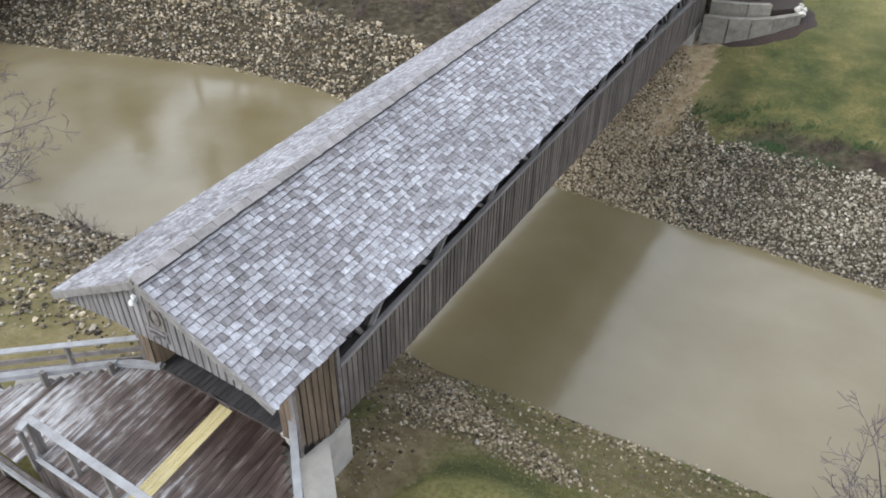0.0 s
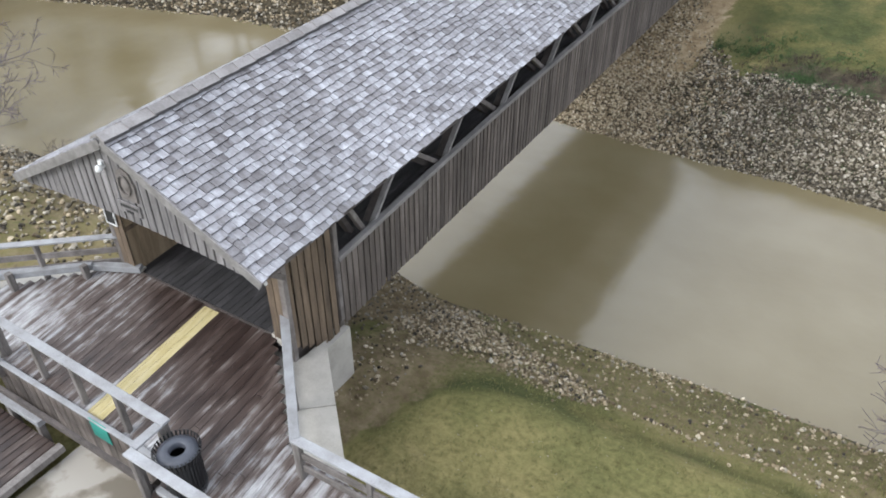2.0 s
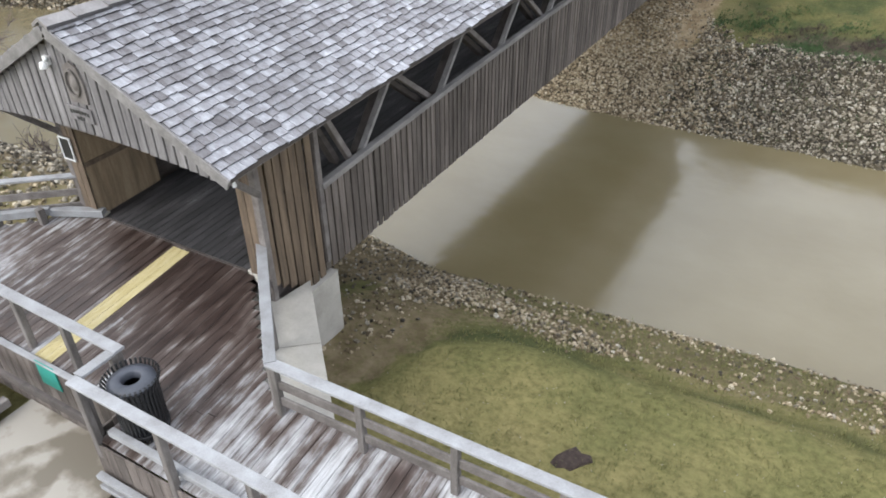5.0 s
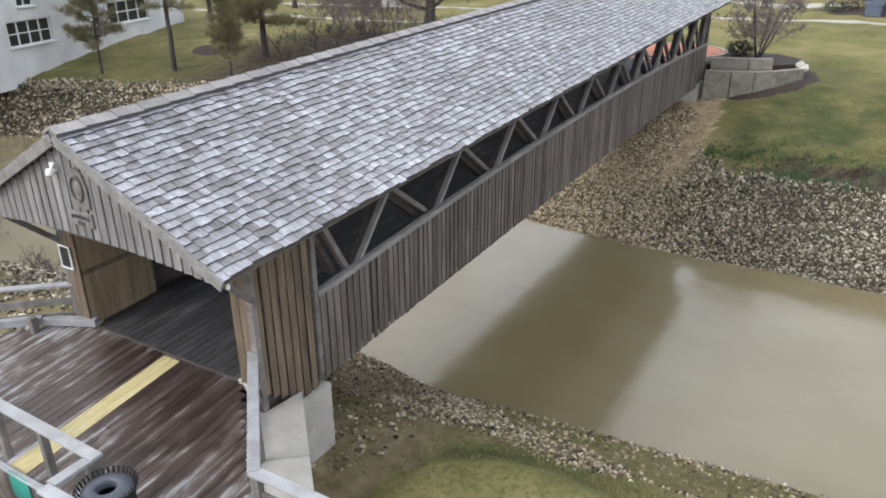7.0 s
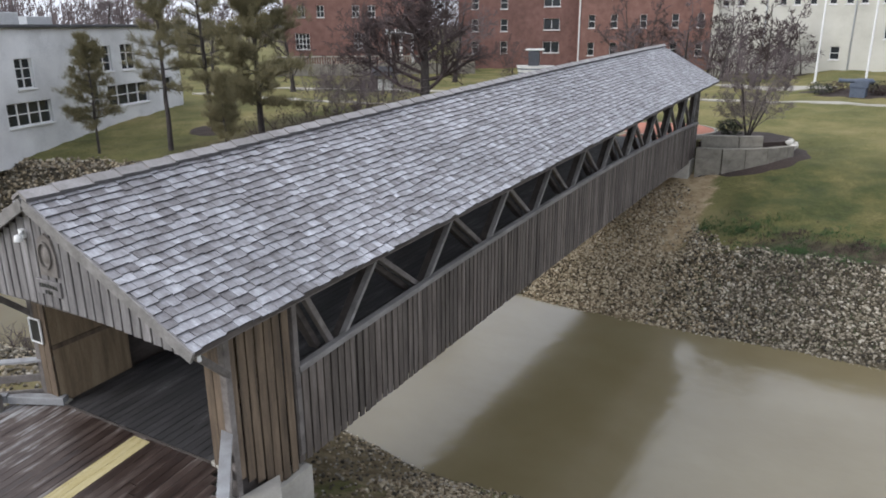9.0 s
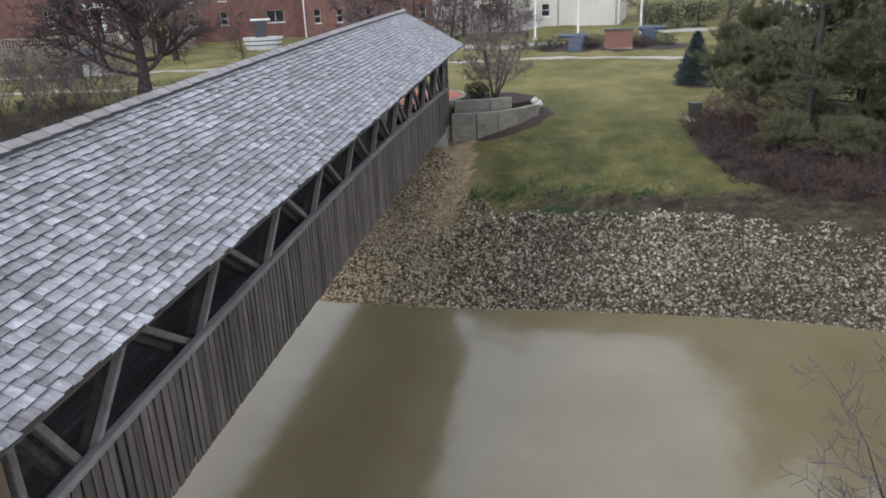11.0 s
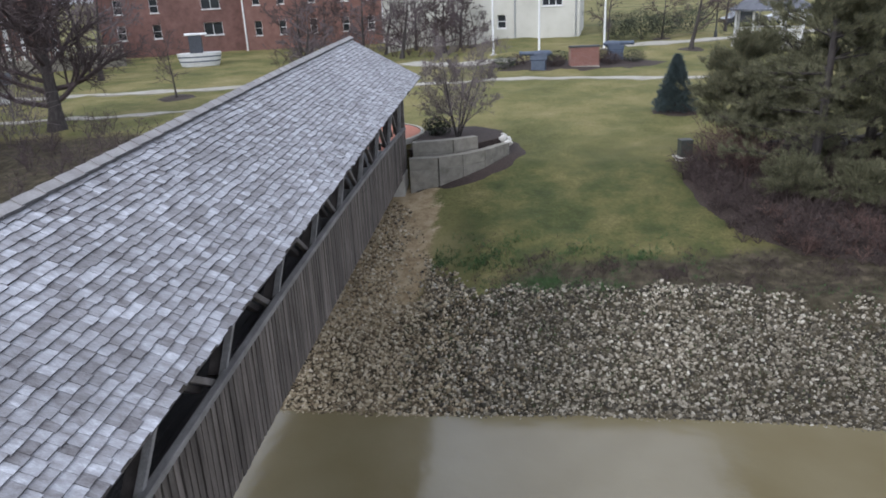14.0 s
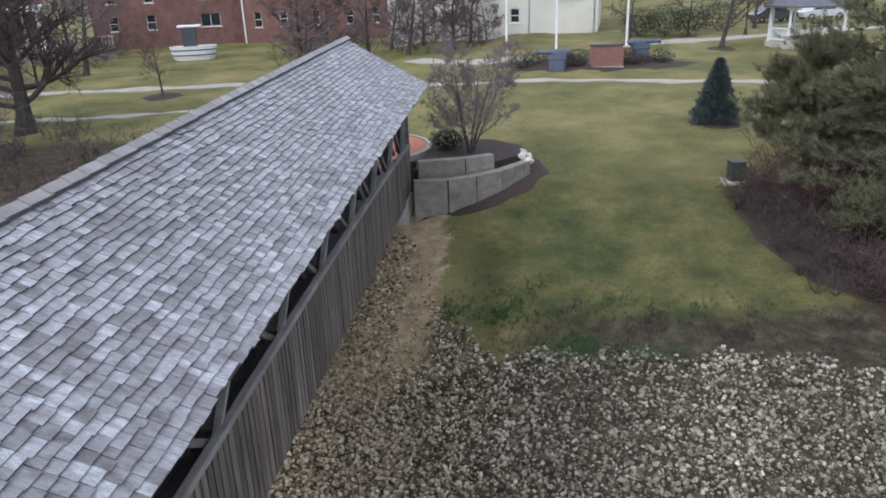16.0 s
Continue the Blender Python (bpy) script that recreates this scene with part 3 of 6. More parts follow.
    dark_grass = np.maximum(dark_grass, 0.2 * np.clip((gy - 30) / 5, 0, 1))
    dark_grass = np.maximum(dark_grass, 0.8 * np.exp(-((gy - mound_rim(gx) - 0.1) / 0.35) ** 2) * (gx > 3.2) * (e > 0))
    soil = np.where(e > 0, np.clip(dirt * 1.1, 0, 1), 0)
    dirt = np.where(e > 0, 0, dirt)
    for name, values in (("stony", stony), ("dirt", dirt), ("soil", soil), ("marsh", swale), ("dark_grass", dark_grass)):
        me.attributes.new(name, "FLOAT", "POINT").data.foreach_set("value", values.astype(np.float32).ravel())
    return solid("ground", me, m_ground, "winter lawn with worn olive grass and bare earth", "ground", "structure")


make_ground()
water = Build()
wx = np.linspace(-70, 60, 60)
wy0, wy1 = near_shore(wx) - 1.2, far_shore(wx) + 1.2
water.add([(x, y, WATER) for x, a, b in zip(wx, wy0, wy1) for y in (a, b)], [(2 * i, 2 * i + 2, 2 * i + 3, 2 * i + 1) for i in range(59)])
solid("water", water, m_water, "still brown muddy river reflecting grey sky", "water", "structure")


def stone_shape(rng, n=11):
    """An angular stone, about one metre across: corners and triangles."""
    bm = bmesh.new()
    f = (rng.uniform(0.85, 1.15), rng.uniform(0.65, 0.95), rng.uniform(0.5, 0.8))
    for i in range(n):
        z = 1 - 2 * (i + 0.5) / n
        a = 2.39996 * i + rng.uniform(-0.5, 0.5)
        r = math.sqrt(1 - z * z)
        k = 0.5 * rng.uniform(0.8, 1.12)
        bm.verts.new((r * math.cos(a) * f[0] * k, r * math.sin(a) * f[1] * k, z * f[2] * k))
    bmesh.ops.convex_hull(bm, input=bm.verts)
    bmesh.ops.triangulate(bm, faces=bm.faces)
    bm.verts.index_update()
    verts = np.array([tuple(v.co) for v in bm.verts])
    faces = [[v.index for v in q.verts] for q in bm.faces]
    bm.free()
    return verts, faces


def scatter_stones():
    rng = random.Random(11)
    shapes = [stone_shape(rng) for _ in range(14)]
    nr = np.random.RandomState(5)
    bank = thing("stone_bank", "bank of pale and brown riprap stones along the river", "stone bank", kind="structure")
    meshes = []
    for v, f in shapes:
        me = bpy.data.meshes.new("stone")
        me.from_pydata(v.tolist(), [], f)
        me.materials.append(m_stone_piece)
        meshes.append(me)
    singles = 0
    regions = (
        ((-1.6, 24, 16.5, 29.5), 41000, (0.045, 0.155)),
        ((-38, -1.6, 15, 27), 10400, (0.10, 0.27)),
        ((1.6, 16, 0, 9), 6200, (0.035, 0.135)),
        ((-24, 1.6, -1, 9), 8000, (0.08, 0.22)),
    )
    for (x0, x1, y0, y1), count, (s0, s1) in regions:
        made, piles = 0, {False: ([], [], [0]), True: ([], [], [0])}
        while made < count:
            n = 6000
            x, y = nr.uniform(x0, x1, n), nr.uniform(y0, y1, n)
            keep = stone_cover(x, y) > nr.uniform(0, 1, n)
            x, y = x[keep], y[keep]
            z = height(x, y)
            for px, py, pz in zip(x, y, z):
                if made >= count:
                    break
                made += 1
                s = s0 + (s1 - s0) * rng.random() ** 2.0
                if x0 < -5 and px > -5:
                    s *= 0.6
                k = rng.randrange(14)
                turn = Euler((rng.uniform(-0.6, 0.6), rng.uniform(-0.6, 0.6), rng.uniform(0, 6.28)))
                at = (px, py, pz + 0.2 * s)
                if x1 == 24 and singles < 280 and 18.4 < py < 20.4 and 3 < px < 11 and s > 0.13:
                    singles += 1
                    ob = new("stone", meshes[k])
                    ob.parent = bank
                    ob.matrix_basis = Matrix.LocRotScale(at, turn, (s * 1.15, s * 1.15, s * 1.15))
                    continue
                v, f = shapes[k]
                tan = rng.random() < (0.2 if y1 == 9 else 0.5) if x0 < -5 else rng.random() < 0.75 if y1 == 9 else px + 0.2 * (py - 20.5) + rng.gauss(0, 1.1) < 4.7
                verts, tris, base = piles[tan]
                verts.append(v @ np.array(turn.to_matrix()).T * s + at)
                tris.append(np.array(f) + base[0])
                base[0] += len(v)
        for tan, (verts, tris, base) in piles.items():
            if verts:
                me = bpy.data.meshes.new("riprap")
                me.from_pydata(np.concatenate(verts).tolist(), [], np.concatenate(tris).tolist())
                part("riprap", me, m_stone_tan if tan else m_stone, bank)["kind"] = "stuff"


scatter_stones()


# ---- covered bridge ----
ROOF_W, ROOF_Y0, ROOF_Y1 = 2.67, 0.0, 30.7
WALL_X, WALL_Y0, WALL_Y1 = 2.06, 1.0, 29.8


def ridge_z(y):
    return 3.68 + 0.031 * y + 0.33 * (y / 30.7) * (1 - y / 30.7)


def eave_z(y):
    return 2.29 + 0.0275 * y + 0.2 * (y / 30.7) * (1 - y / 30.7)


def sill_z(y):
    return 0.807 + 0.0676 * y - 0.0017 * y * y


def foot_z(y):
    return -0.62 + 0.022 * y - 0.0005 * y * y


def floor_z(y):
    return -0.05 + 0.05 * y - 0.0011 * y * y


def roof_under(x, y):
    return eave_z(y) + (1 - abs(x) / ROOF_W) * (ridge_z(y) - eave_z(y)) - 0.10


def sweep(b, x, w, h, ys, zf):
    """A timber that runs along y at x and follows the height zf."""
    c = 0.008
    ring = [(w / 2 - c, h / 2), (w / 2, h / 2 - c), (w / 2, c - h / 2), (w / 2 - c, -h / 2), (c - w / 2, -h / 2), (-w / 2, c - h / 2), (-w / 2, h / 2 - c), (c - w / 2, h / 2)]
    pts = [(x + i, y, zf(y) + j) for y in ys for i, j in ring]
    faces = [(k * 8 + i, k * 8 + (i + 1) % 8, k * 8 + 8 + (i + 1) % 8, k * 8 + 8 + i) for k in range(len(ys) - 1) for i in range(8)]
    b.add(pts, faces + [tuple(range(7, -1, -1)), tuple(range(len(pts) - 8, len(pts)))])
    return b


def strip(b, x0, x1, ys, lo, hi):
    """A wall sheet along y between the heights lo and hi."""
    pts = []
    for y in ys:
        pts += [(x0, y, lo(y)), (x1, y, lo(y)), (x1, y, hi(y)), (x0, y, hi(y))]
    faces = [(k * 4 + i, k * 4 + (i + 1) % 4, k * 4 + 4 + (i + 1) % 4, k * 4 + 4 + i) for k in range(len(ys) - 1) for i in range(4)]
    return b.add(pts, faces + [(3, 2, 1, 0), tuple(range(len(pts) - 4, len(pts)))])


bridge = thing("covered_bridge", "weathered grey timber covered bridge with shake roof", "covered bridge")
rb = random.Random(3)
LONG = list(np.linspace(WALL_Y0, WALL_Y1, 24))


def board_mesh(name, w, t, material):
    b = Build().beam((0, 0, 0), (0, 0, 1), w, t, 0.004, up=(1, 0, 0))
    me = b.mesh(name)
    me.materials.append(material)
    return me


# board meshes: x is the thickness, y the width, z the unit height
side_boards = [board_mesh("board", w, 0.026, m_board) for w in (0.120, 0.130, 0.138)]
brown_boards = [board_mesh("board", w, 0.026, m_board_brown) for w in (0.120, 0.130, 0.138)]


def build_walls():
    for side in (1, -1):
        # Backing sheet whose dark colour fills the gaps between boards with shade.
        wall = part("wall", strip(Build(), side * (WALL_X - 0.11), side * (WALL_X - 0.085), [y for y in LONG if y >= WALL_Y0], lambda y: foot_z(y) + 0.015, lambda y: sill_z(y) - 0.03), m_inner, bridge, "backing behind the siding, coloured as shade in the board gaps")
        y, k = WALL_Y0 + 0.09, 0
        joined = Build()
        while y < WALL_Y1 - 0.05:
            lo, hi = foot_z(y), sill_z(y) - 0.01
            brown = y < 2.25
            if brown:
                hi = roof_under(WALL_X, y) + 0.03
                lo = np.interp(y, [1.0, 1.8, 2.3], [-0.08, -0.66, foot_z(2.3) - 0.03])
            lo += rb.uniform(-0.006, 0.006)
            off = rb.uniform(-0.007, 0.007)
            if side == 1:
                ob = new("board", rb.choice(brown_boards if brown else side_boards))
                ob.parent = wall
                ob.matrix_basis = Matrix.LocRotScale((side * (WALL_X + off), y, lo), Euler((rb.uniform(-0.004, 0.004), 0, 0)), (1, 1, hi - lo))
            else:
                joined.beam((-(WALL_X + off), y, lo), (-(WALL_X + off), y, hi), 0.026, 0.15, 0.004, up=(0, 1, 0))
            y += rb.uniform(0.163, 0.173)
        if side == -1:
            part("siding", joined, m_board_joined, wall)["kind"] = "stuff"
        part("sill_rail", sweep(Build(), side * (WALL_X + 0.012), 0.12, 0.10, [y for y in np.linspace(2.28, WALL_Y1, 24)], sill_z), m_sill, bridge, "pale weathered sill along the openings")
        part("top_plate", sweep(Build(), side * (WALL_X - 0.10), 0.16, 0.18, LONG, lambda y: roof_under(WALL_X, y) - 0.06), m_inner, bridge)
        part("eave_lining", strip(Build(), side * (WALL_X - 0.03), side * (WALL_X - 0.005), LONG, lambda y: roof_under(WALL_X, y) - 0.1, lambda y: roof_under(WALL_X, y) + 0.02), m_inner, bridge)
        # corner posts and the front returns of the portal
        for yp in (WALL_Y0, 2.27, WALL_Y1 - 0.05):
            part("corner_post", Build().beam((side * (WALL_X - 0.02), yp, foot_z(yp) + 0.15), (side * (WALL_X - 0.02), yp, roof_under(WALL_X, yp)), 0.12, 0.10), m_timber, bridge)
        for i, xb in enumerate((1.77, 1.92, 2.03)):
            part("jamb_board", Build().beam((side * xb, WALL_Y0 - 0.03, -0.10), (side * xb, WALL_Y0 - 0.03, roof_under(xb, 1.0)), 0.026, 0.14 if i < 2 else 0.08, 0.004, up=(1, 0, 0)), m_board_brown, bridge)
            part("jamb_board", Build().beam((side * xb, WALL_Y1 + 0.02, 0.2), (side * xb, WALL_Y1 + 0.02, roof_under(xb, WALL_Y1)), 0.026, 0.14 if i < 2 else 0.08, 0.004, up=(1, 0, 0)), m_timber, bridge)
        # inner lining of the end bay
        part("lining", strip(Build(), side * 1.715, side * 1.70, list(np.linspace(WALL_Y0, 2.3, 4)), floor_z, lambda y: 0.92), m_lining, bridge, "tan inner wainscot boards")
        part("lining_rail", Build().beam((side * 1.70, WALL_Y0, 0.95), (side * 1.70, 2.3, 0.97), 0.05, 0.08), m_board_brown, bridge)
        part("lining", strip(Build(), side * 1.72, side * 1.70, list(np.linspace(WALL_Y0, 2.3, 4)), lambda y: 0.98, lambda y: roof_under(1.7, y)), m_lining, bridge)
        # zigzag truss
        bay = 2.56
        nodes = [3.32 + bay * i for i in range(11)]
        for i, yn in enumerate(nodes):
            for s in (-1, 1):
                ye = yn + bay * (0.66 if s > 0 else -0.88)
                if ye > WALL_Y1 or ye < 2.2:
                    ye = min(max(ye, 2.3), WALL_Y1 - 0.1)
                top = roof_under(1.95, ye) - 0.05
                xd = 1.95 + 0.045 * s
                part("truss_diagonal", Build().beam((side * xd, yn + s * 0.07, sill_z(yn) - 0.06), (side * xd, ye, top), 0.07 if s > 0 else 0.10, 0.11, up=(1, 0, 0)), m_sill if s > 0 else m_timber, bridge)
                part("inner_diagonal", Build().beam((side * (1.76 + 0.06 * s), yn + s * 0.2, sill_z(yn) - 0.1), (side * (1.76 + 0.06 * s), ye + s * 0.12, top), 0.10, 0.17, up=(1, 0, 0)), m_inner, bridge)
        # knee brace at the portal
        part("knee_brace", Build().beam((side * (WALL_X + 0.01), WALL_Y0 + 0.02, 1.42), (side * (WALL_X + 0.12), 0.28, 2.12), 0.07, 0.09), m_timber, bridge)


def roof_frame(side, y, s):
    """A frame on the roof: s metres up the slope from the eave at y."""
    e, r = Vector((side * ROOF_W, y, eave_z(y))), Vector((0, y, ridge_z(y)))
    up = (r - e).normalized()
    along = Vector((0, 1, 0.033)).normalized()
    normal = up.cross(along) if side == -1 else along.cross(up)
    if normal.z < 0:
        normal = -normal
    return e + up * s, along, up, normal


def build_roof():
    slope = math.hypot(ROOF_W, 1.4)
    rows = 22
    ex = (slope - 0.03) / rows
    ys = list(np.linspace(ROOF_Y0, ROOF_Y1, 16))
    widths = (0.11, 0.135, 0.16, 0.19, 0.22)
    proto = []
    for w in widths:
        b = Build()
        h, t = w / 2 - 0.0028, 0.034
        b.add([(-h, 0, 0.012), (h, 0, 0.012), (h, 2.0 * ex, 0.0), (-h, 2.0 * ex, 0.0), (-h, 0, 0.012 + t), (h, 0, 0.012 + t), (h, 2.0 * ex, 0.007), (-h, 2.0 * ex, 0.007)],
              [(0, 3, 2, 1), (4, 5, 6, 7), (0, 1, 5, 4), (1, 2, 6, 5), (2, 3, 7, 6), (3, 0, 4, 7)])
        me = b.mesh("shingle")
        me.materials.append(m_shingle_piece)
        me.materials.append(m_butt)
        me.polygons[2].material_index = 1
        proto.append((w, b, me))
    for side in (1, -1):
        sheet = Build()
        pts = []
        for y in ys:
            for x, z in ((ROOF_W - 0.02, eave_z(y) - 0.015), (0, ridge_z(y) - 0.015), (0, ridge_z(y) - 0.075), (ROOF_W - 0.02, eave_z(y) - 0.075)):
                pts.append((side * x, y, z))
        sheet.add(pts, [(k * 4 + i, k * 4 + (i + 1) % 4, k * 4 + 4 + (i + 1) % 4, k * 4 + 4 + i) for k in range(len(ys) - 1) for i in range(4)] + [(0, 1, 2, 3), tuple(range(len(pts) - 1, len(pts) - 5, -1))])
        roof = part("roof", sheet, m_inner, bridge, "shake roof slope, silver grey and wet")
        joined = Build()
        made = 0
        for r in range(rows):
            y = ROOF_Y0 - 0.02 + rb.uniform(0, 0.05)
            while y < ROOF_Y1 - 0.05:
                k = rb.choices(range(5), (2, 4, 5, 4, 2))[0]
                w, b, me = proto[k]
                if y + w > ROOF_Y1 + 0.02:
                    break
                o, a, u, n = roof_frame(side, y + w / 2, r * ex - 0.03 + rb.uniform(-0.018, 0.018) + 0.010 * math.sin(3.1 * y + r))
                tilt = rb.uniform(-0.02, 0.022)
                o = o + n * rb.uniform(0.0, 0.010)
                if side == 1 and y < 2.7 and made < 300:
                    made += 1
                    ob = new("shingle", me)
                    ob.parent = roof
                    m3 = Matrix((a, u, n)).transposed() if side == 1 else Matrix((a, u, n)).transposed()
                    if m3.determinant() < 0:
                        m3 = Matrix((-a, u, n)).transposed()
                    ob.matrix_basis = Matrix.Translation(o) @ m3.to_4x4() @ Matrix.Rotation(tilt, 4, "Z")
                else:
                    sgn = 1 if a.cross(u).dot(n) > 0 else -1
                    joined.add([o + a * (sgn * p[0] + sgn * tilt * p[1]) + u * p[1] + n * p[2] for p in b.v], b.f)
                y += w + 0.001
        ob = part("shingles", joined, m_shingle, roof)
        ob["kind"] = "stuff"
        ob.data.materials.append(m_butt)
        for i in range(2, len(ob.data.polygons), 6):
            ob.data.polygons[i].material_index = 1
        part("fascia", sweep(Build(), side * (ROOF_W - 0.05), 0.03, 0.09, ys, lambda y: eave_z(y) - 0.06), m_timber, bridge)
        for yr in (ROOF_Y0 - 0.005, ROOF_Y1 + 0.005):
            part("barge_board", Build().beam((side * (ROOF_W + 0.02), yr, eave_z(yr) - 0.06), (side * 0.005, yr, ridge_z(yr) - 0.05), 0.035, 0.15, 0.006), m_sill, bridge)
        # rafters
        for i in range(24):
            y = 0.9 + i * 1.27
            part("rafter", Build().beam((side * (ROOF_W - 0.12), y, eave_z(y) - 0.12), (side * 0.02, y, ridge_z(y) - 0.14), 0.05, 0.09), m_inner, bridge)
        # ridge caps
        y = ROOF_Y0 - 0.03
        while y < ROOF_Y1:
            o = Vector((0, y, ridge_z(y) + 0.10))
            dn = Vector((side * ROOF_W, 0, eave_z(y) - ridge_z(y))).normalized()
            nn = Vector((0, 0, 1)) * 0.018
            ln = rb.uniform(0.42, 0.55)
            wd = rb.uniform(0.15, 0.165)
            q = [o + nn, o + dn * wd + nn * 0.6, o + dn * wd + Vector((0, ln, 0.03 * ln - 0.004)), o + Vector((0, ln, 0.03 * ln))]
            b = Build().add([*q, *[p - Vector((0, 0, 0.045)) for p in q]], [(0, 1, 2, 3), (7, 6, 5, 4), (0, 4, 5, 1), (1, 5, 6, 2), (2, 6, 7, 3), (3, 7, 4, 0)])
            cap = part("ridge_cap", b, m_cap, roof)
            # The lower edge takes the dark butt colour to paint the cap's shadow gap.
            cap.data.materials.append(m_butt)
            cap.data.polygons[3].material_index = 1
            y += ln - 0.05


def build_gable(y, face):
    def low(x):
        return eave_z(y) - 0.16 + 0.16 * (1 - (x / 2.6) ** 2)

    gable = part("gable", Build().add([(-2.55, y + face * 0.03, eave_z(y) - 0.05), (2.55, y + face * 0.03, eave_z(y) - 0.05), (0, y + face * 0.03, ridge_z(y) - 0.12), (-2.55, y + face * 0.05, eave_z(y) - 0.05), (2.55, y + face * 0.05, eave_z(y) - 0.05), (0, y + face * 0.05, ridge_z(y) - 0.12)], [(0, 1, 2), (5, 4, 3), (0, 3, 4, 1), (1, 4, 5, 2), (2, 5, 3, 0)]), m_inner, bridge, "gable of upright weathered boards")
    meshes = [board_mesh("board", w, 0.026, m_gable) for w in (0.132, 0.142)]
    x = -2.46
    while x < 2.5:
        lo, hi = low(x), roof_under(abs(x) + 0.06, y) + 0.015
        if hi - lo > 0.06:
            ob = new("board", rb.choice(meshes))
            ob.parent = gable
            ob.matrix_basis = Matrix.LocRotScale((x, y + rb.uniform(-0.004, 0.004), lo), Euler((0, 0, radians(90))), (1, 1, hi - lo))
        x += 0.166
    return gable


def oval(b, c, rx, rz, t, n=28, depth=0.03):
    """A raised oval ring that faces the front."""
    pts = []
    for k, (s, d) in enumerate(((1.0, 0.0), (1.0, depth), (1 - t, depth), (1 - t, 0.0))):
        pts += [(c[0] + rx * s * math.cos(2 * math.pi * i / n), c[1] - d, c[2] + rz * s * math.sin(2 * math.pi * i / n)) for i in range(n)]
    b.add(pts, [(k * n + i, k * n + (i + 1) % n, (k + 1) * n + (i + 1) % n, (k + 1) * n + i) for k in range(3) for i in range(n)])
    return b


build_walls()
build_roof()
gable = build_gable(0.10, 1)
build_gable(ROOF_Y1 - 0.10, -1)

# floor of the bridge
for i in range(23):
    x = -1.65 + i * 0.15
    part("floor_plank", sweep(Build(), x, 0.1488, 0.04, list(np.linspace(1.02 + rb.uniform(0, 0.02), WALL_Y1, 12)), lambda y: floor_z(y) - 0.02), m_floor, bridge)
for x in (-1.4, 0.0, 1.4):
    part("floor_beam", sweep(Build(), x, 0.2, 0.42, list(np.linspace(1.9, 28.6, 12)), lambda y: floor_z(y) - 0.27), m_inner, bridge)

# carved emblem, plaque and lamp on the gable
emblem = thing("carved_emblem", "carved wooden oval emblem on the gable", "emblem", (0.20, 0.085, 2.98))
plate = Build()
plate.add([(x, y, z) for y in (0, -0.03) for x, z in ((-0.17, -0.25), (0.17, -0.25), (0.18, 0.02), (0.12, 0.22), (0, 0.29), (-0.12, 0.22), (-0.18, 0.02))], [tuple(range(7)), tuple(range(13, 6, -1))] + [(i, 7 + i, 7 + (i + 1) % 7, (i + 1) % 7) for i in range(7)])
part("backboard", plate, m_timber, emblem)
part("ring", oval(Build(), (0, -0.03, 0.02), 0.125, 0.18, 0.16), m_post, emblem, "raised oval rim")
relief = Build().lathe((0, 0, 0), [(0.001, 0.03), (0.05, 0.024), (0.085, 0.0)], 16)
relief.v = [(p[0] * 0.8, -0.03 - p[2], p[1] * 1.3 + 0.01) for p in relief.v]
part("relief", relief, m_timber, emblem, smooth=True)
plaque = thing("name_plaque", "small wooden plaque with dark lettering bars", "sign", (0.13, 0.085, 2.56))
part("panel", Build().beam((-0.24, -0.014, 0), (0.24, -0.014, 0), 0.028, 0.20, 0.008), m_gable, plaque)
for j, (n, zz) in enumerate(((7, 0.03), (3, -0.055))):
    for i in range(n):
        u = (i - (n - 1) / 2) * 0.055
        part("lettering_bar", Build().box((u, -0.031, zz - 0.35 * u * u), (0.036, 0.004, 0.05)), m_black, plaque)
lamp = thing("flood_light", "white twin flood light under the gable peak", "light", (-0.22, 0.085, 3.22))
part("mount", Build().box((0, -0.03, 0), (0.09, 0.05, 0.11)), m_white, lamp)
part("head", Build().lathe((0, -0.09, -0.05), [(0.001, 0.05), (0.04, 0.04), (0.055, -0.03), (0.05, -0.04), (0.001, -0.045)], 14), m_white, lamp, smooth=True)
part("sensor", Build().lathe((0.07, -0.07, 0.03), [(0.001, 0.03), (0.025, 0.02), (0.025, -0.02), (0.001, -0.03)], 10), m_metal, lamp, smooth=True)
eave_light = thing("eave_lamp", "small round white lamp at the eave corner", "light", (2.60, 0.16, 2.13))
part("globe", Build().lathe((0, 0, 0), [(0.001, -0.032), (0.022, -0.022), (0.029, 0.0), (0.02, 0.022), (0.02, 0.06), (0.001, 0.06)], 12), m_white, eave_light, smooth=True)
notice = thing("notice_board", "framed dark notice with a white border on the portal", "sign", (-1.93, 0.94, 1.22))
part("panel", Build().box((0, -0.01, 0), (0.24, 0.012, 0.36)), m_black, notice)
for p0, p1 in (((-0.13, -0.015, -0.2), (-0.13, -0.015, 0.2)), ((0.13, -0.015, -0.2), (0.13, -0.015, 0.2)), ((-0.115, -0.015, 0.19), (0.115, -0.015, 0.19)), ((-0.115, -0.015, -0.19), (0.115, -0.015, -0.19))):
    part("frame", Build().beam(p0, p1, 0.025, 0.025, 0.004), m_white, notice)

# ---- abutments ----
near_ab = thing("abutment", "pale concrete bridge abutment with wing walls", "abutment", kind="structure")
part("block", Build().prism([(-2.12, 1.05), (2.14, 1.05), (2.14, 2.38), (-2.12, 2.38)], -2.3, -0.66), m_concrete, near_ab)
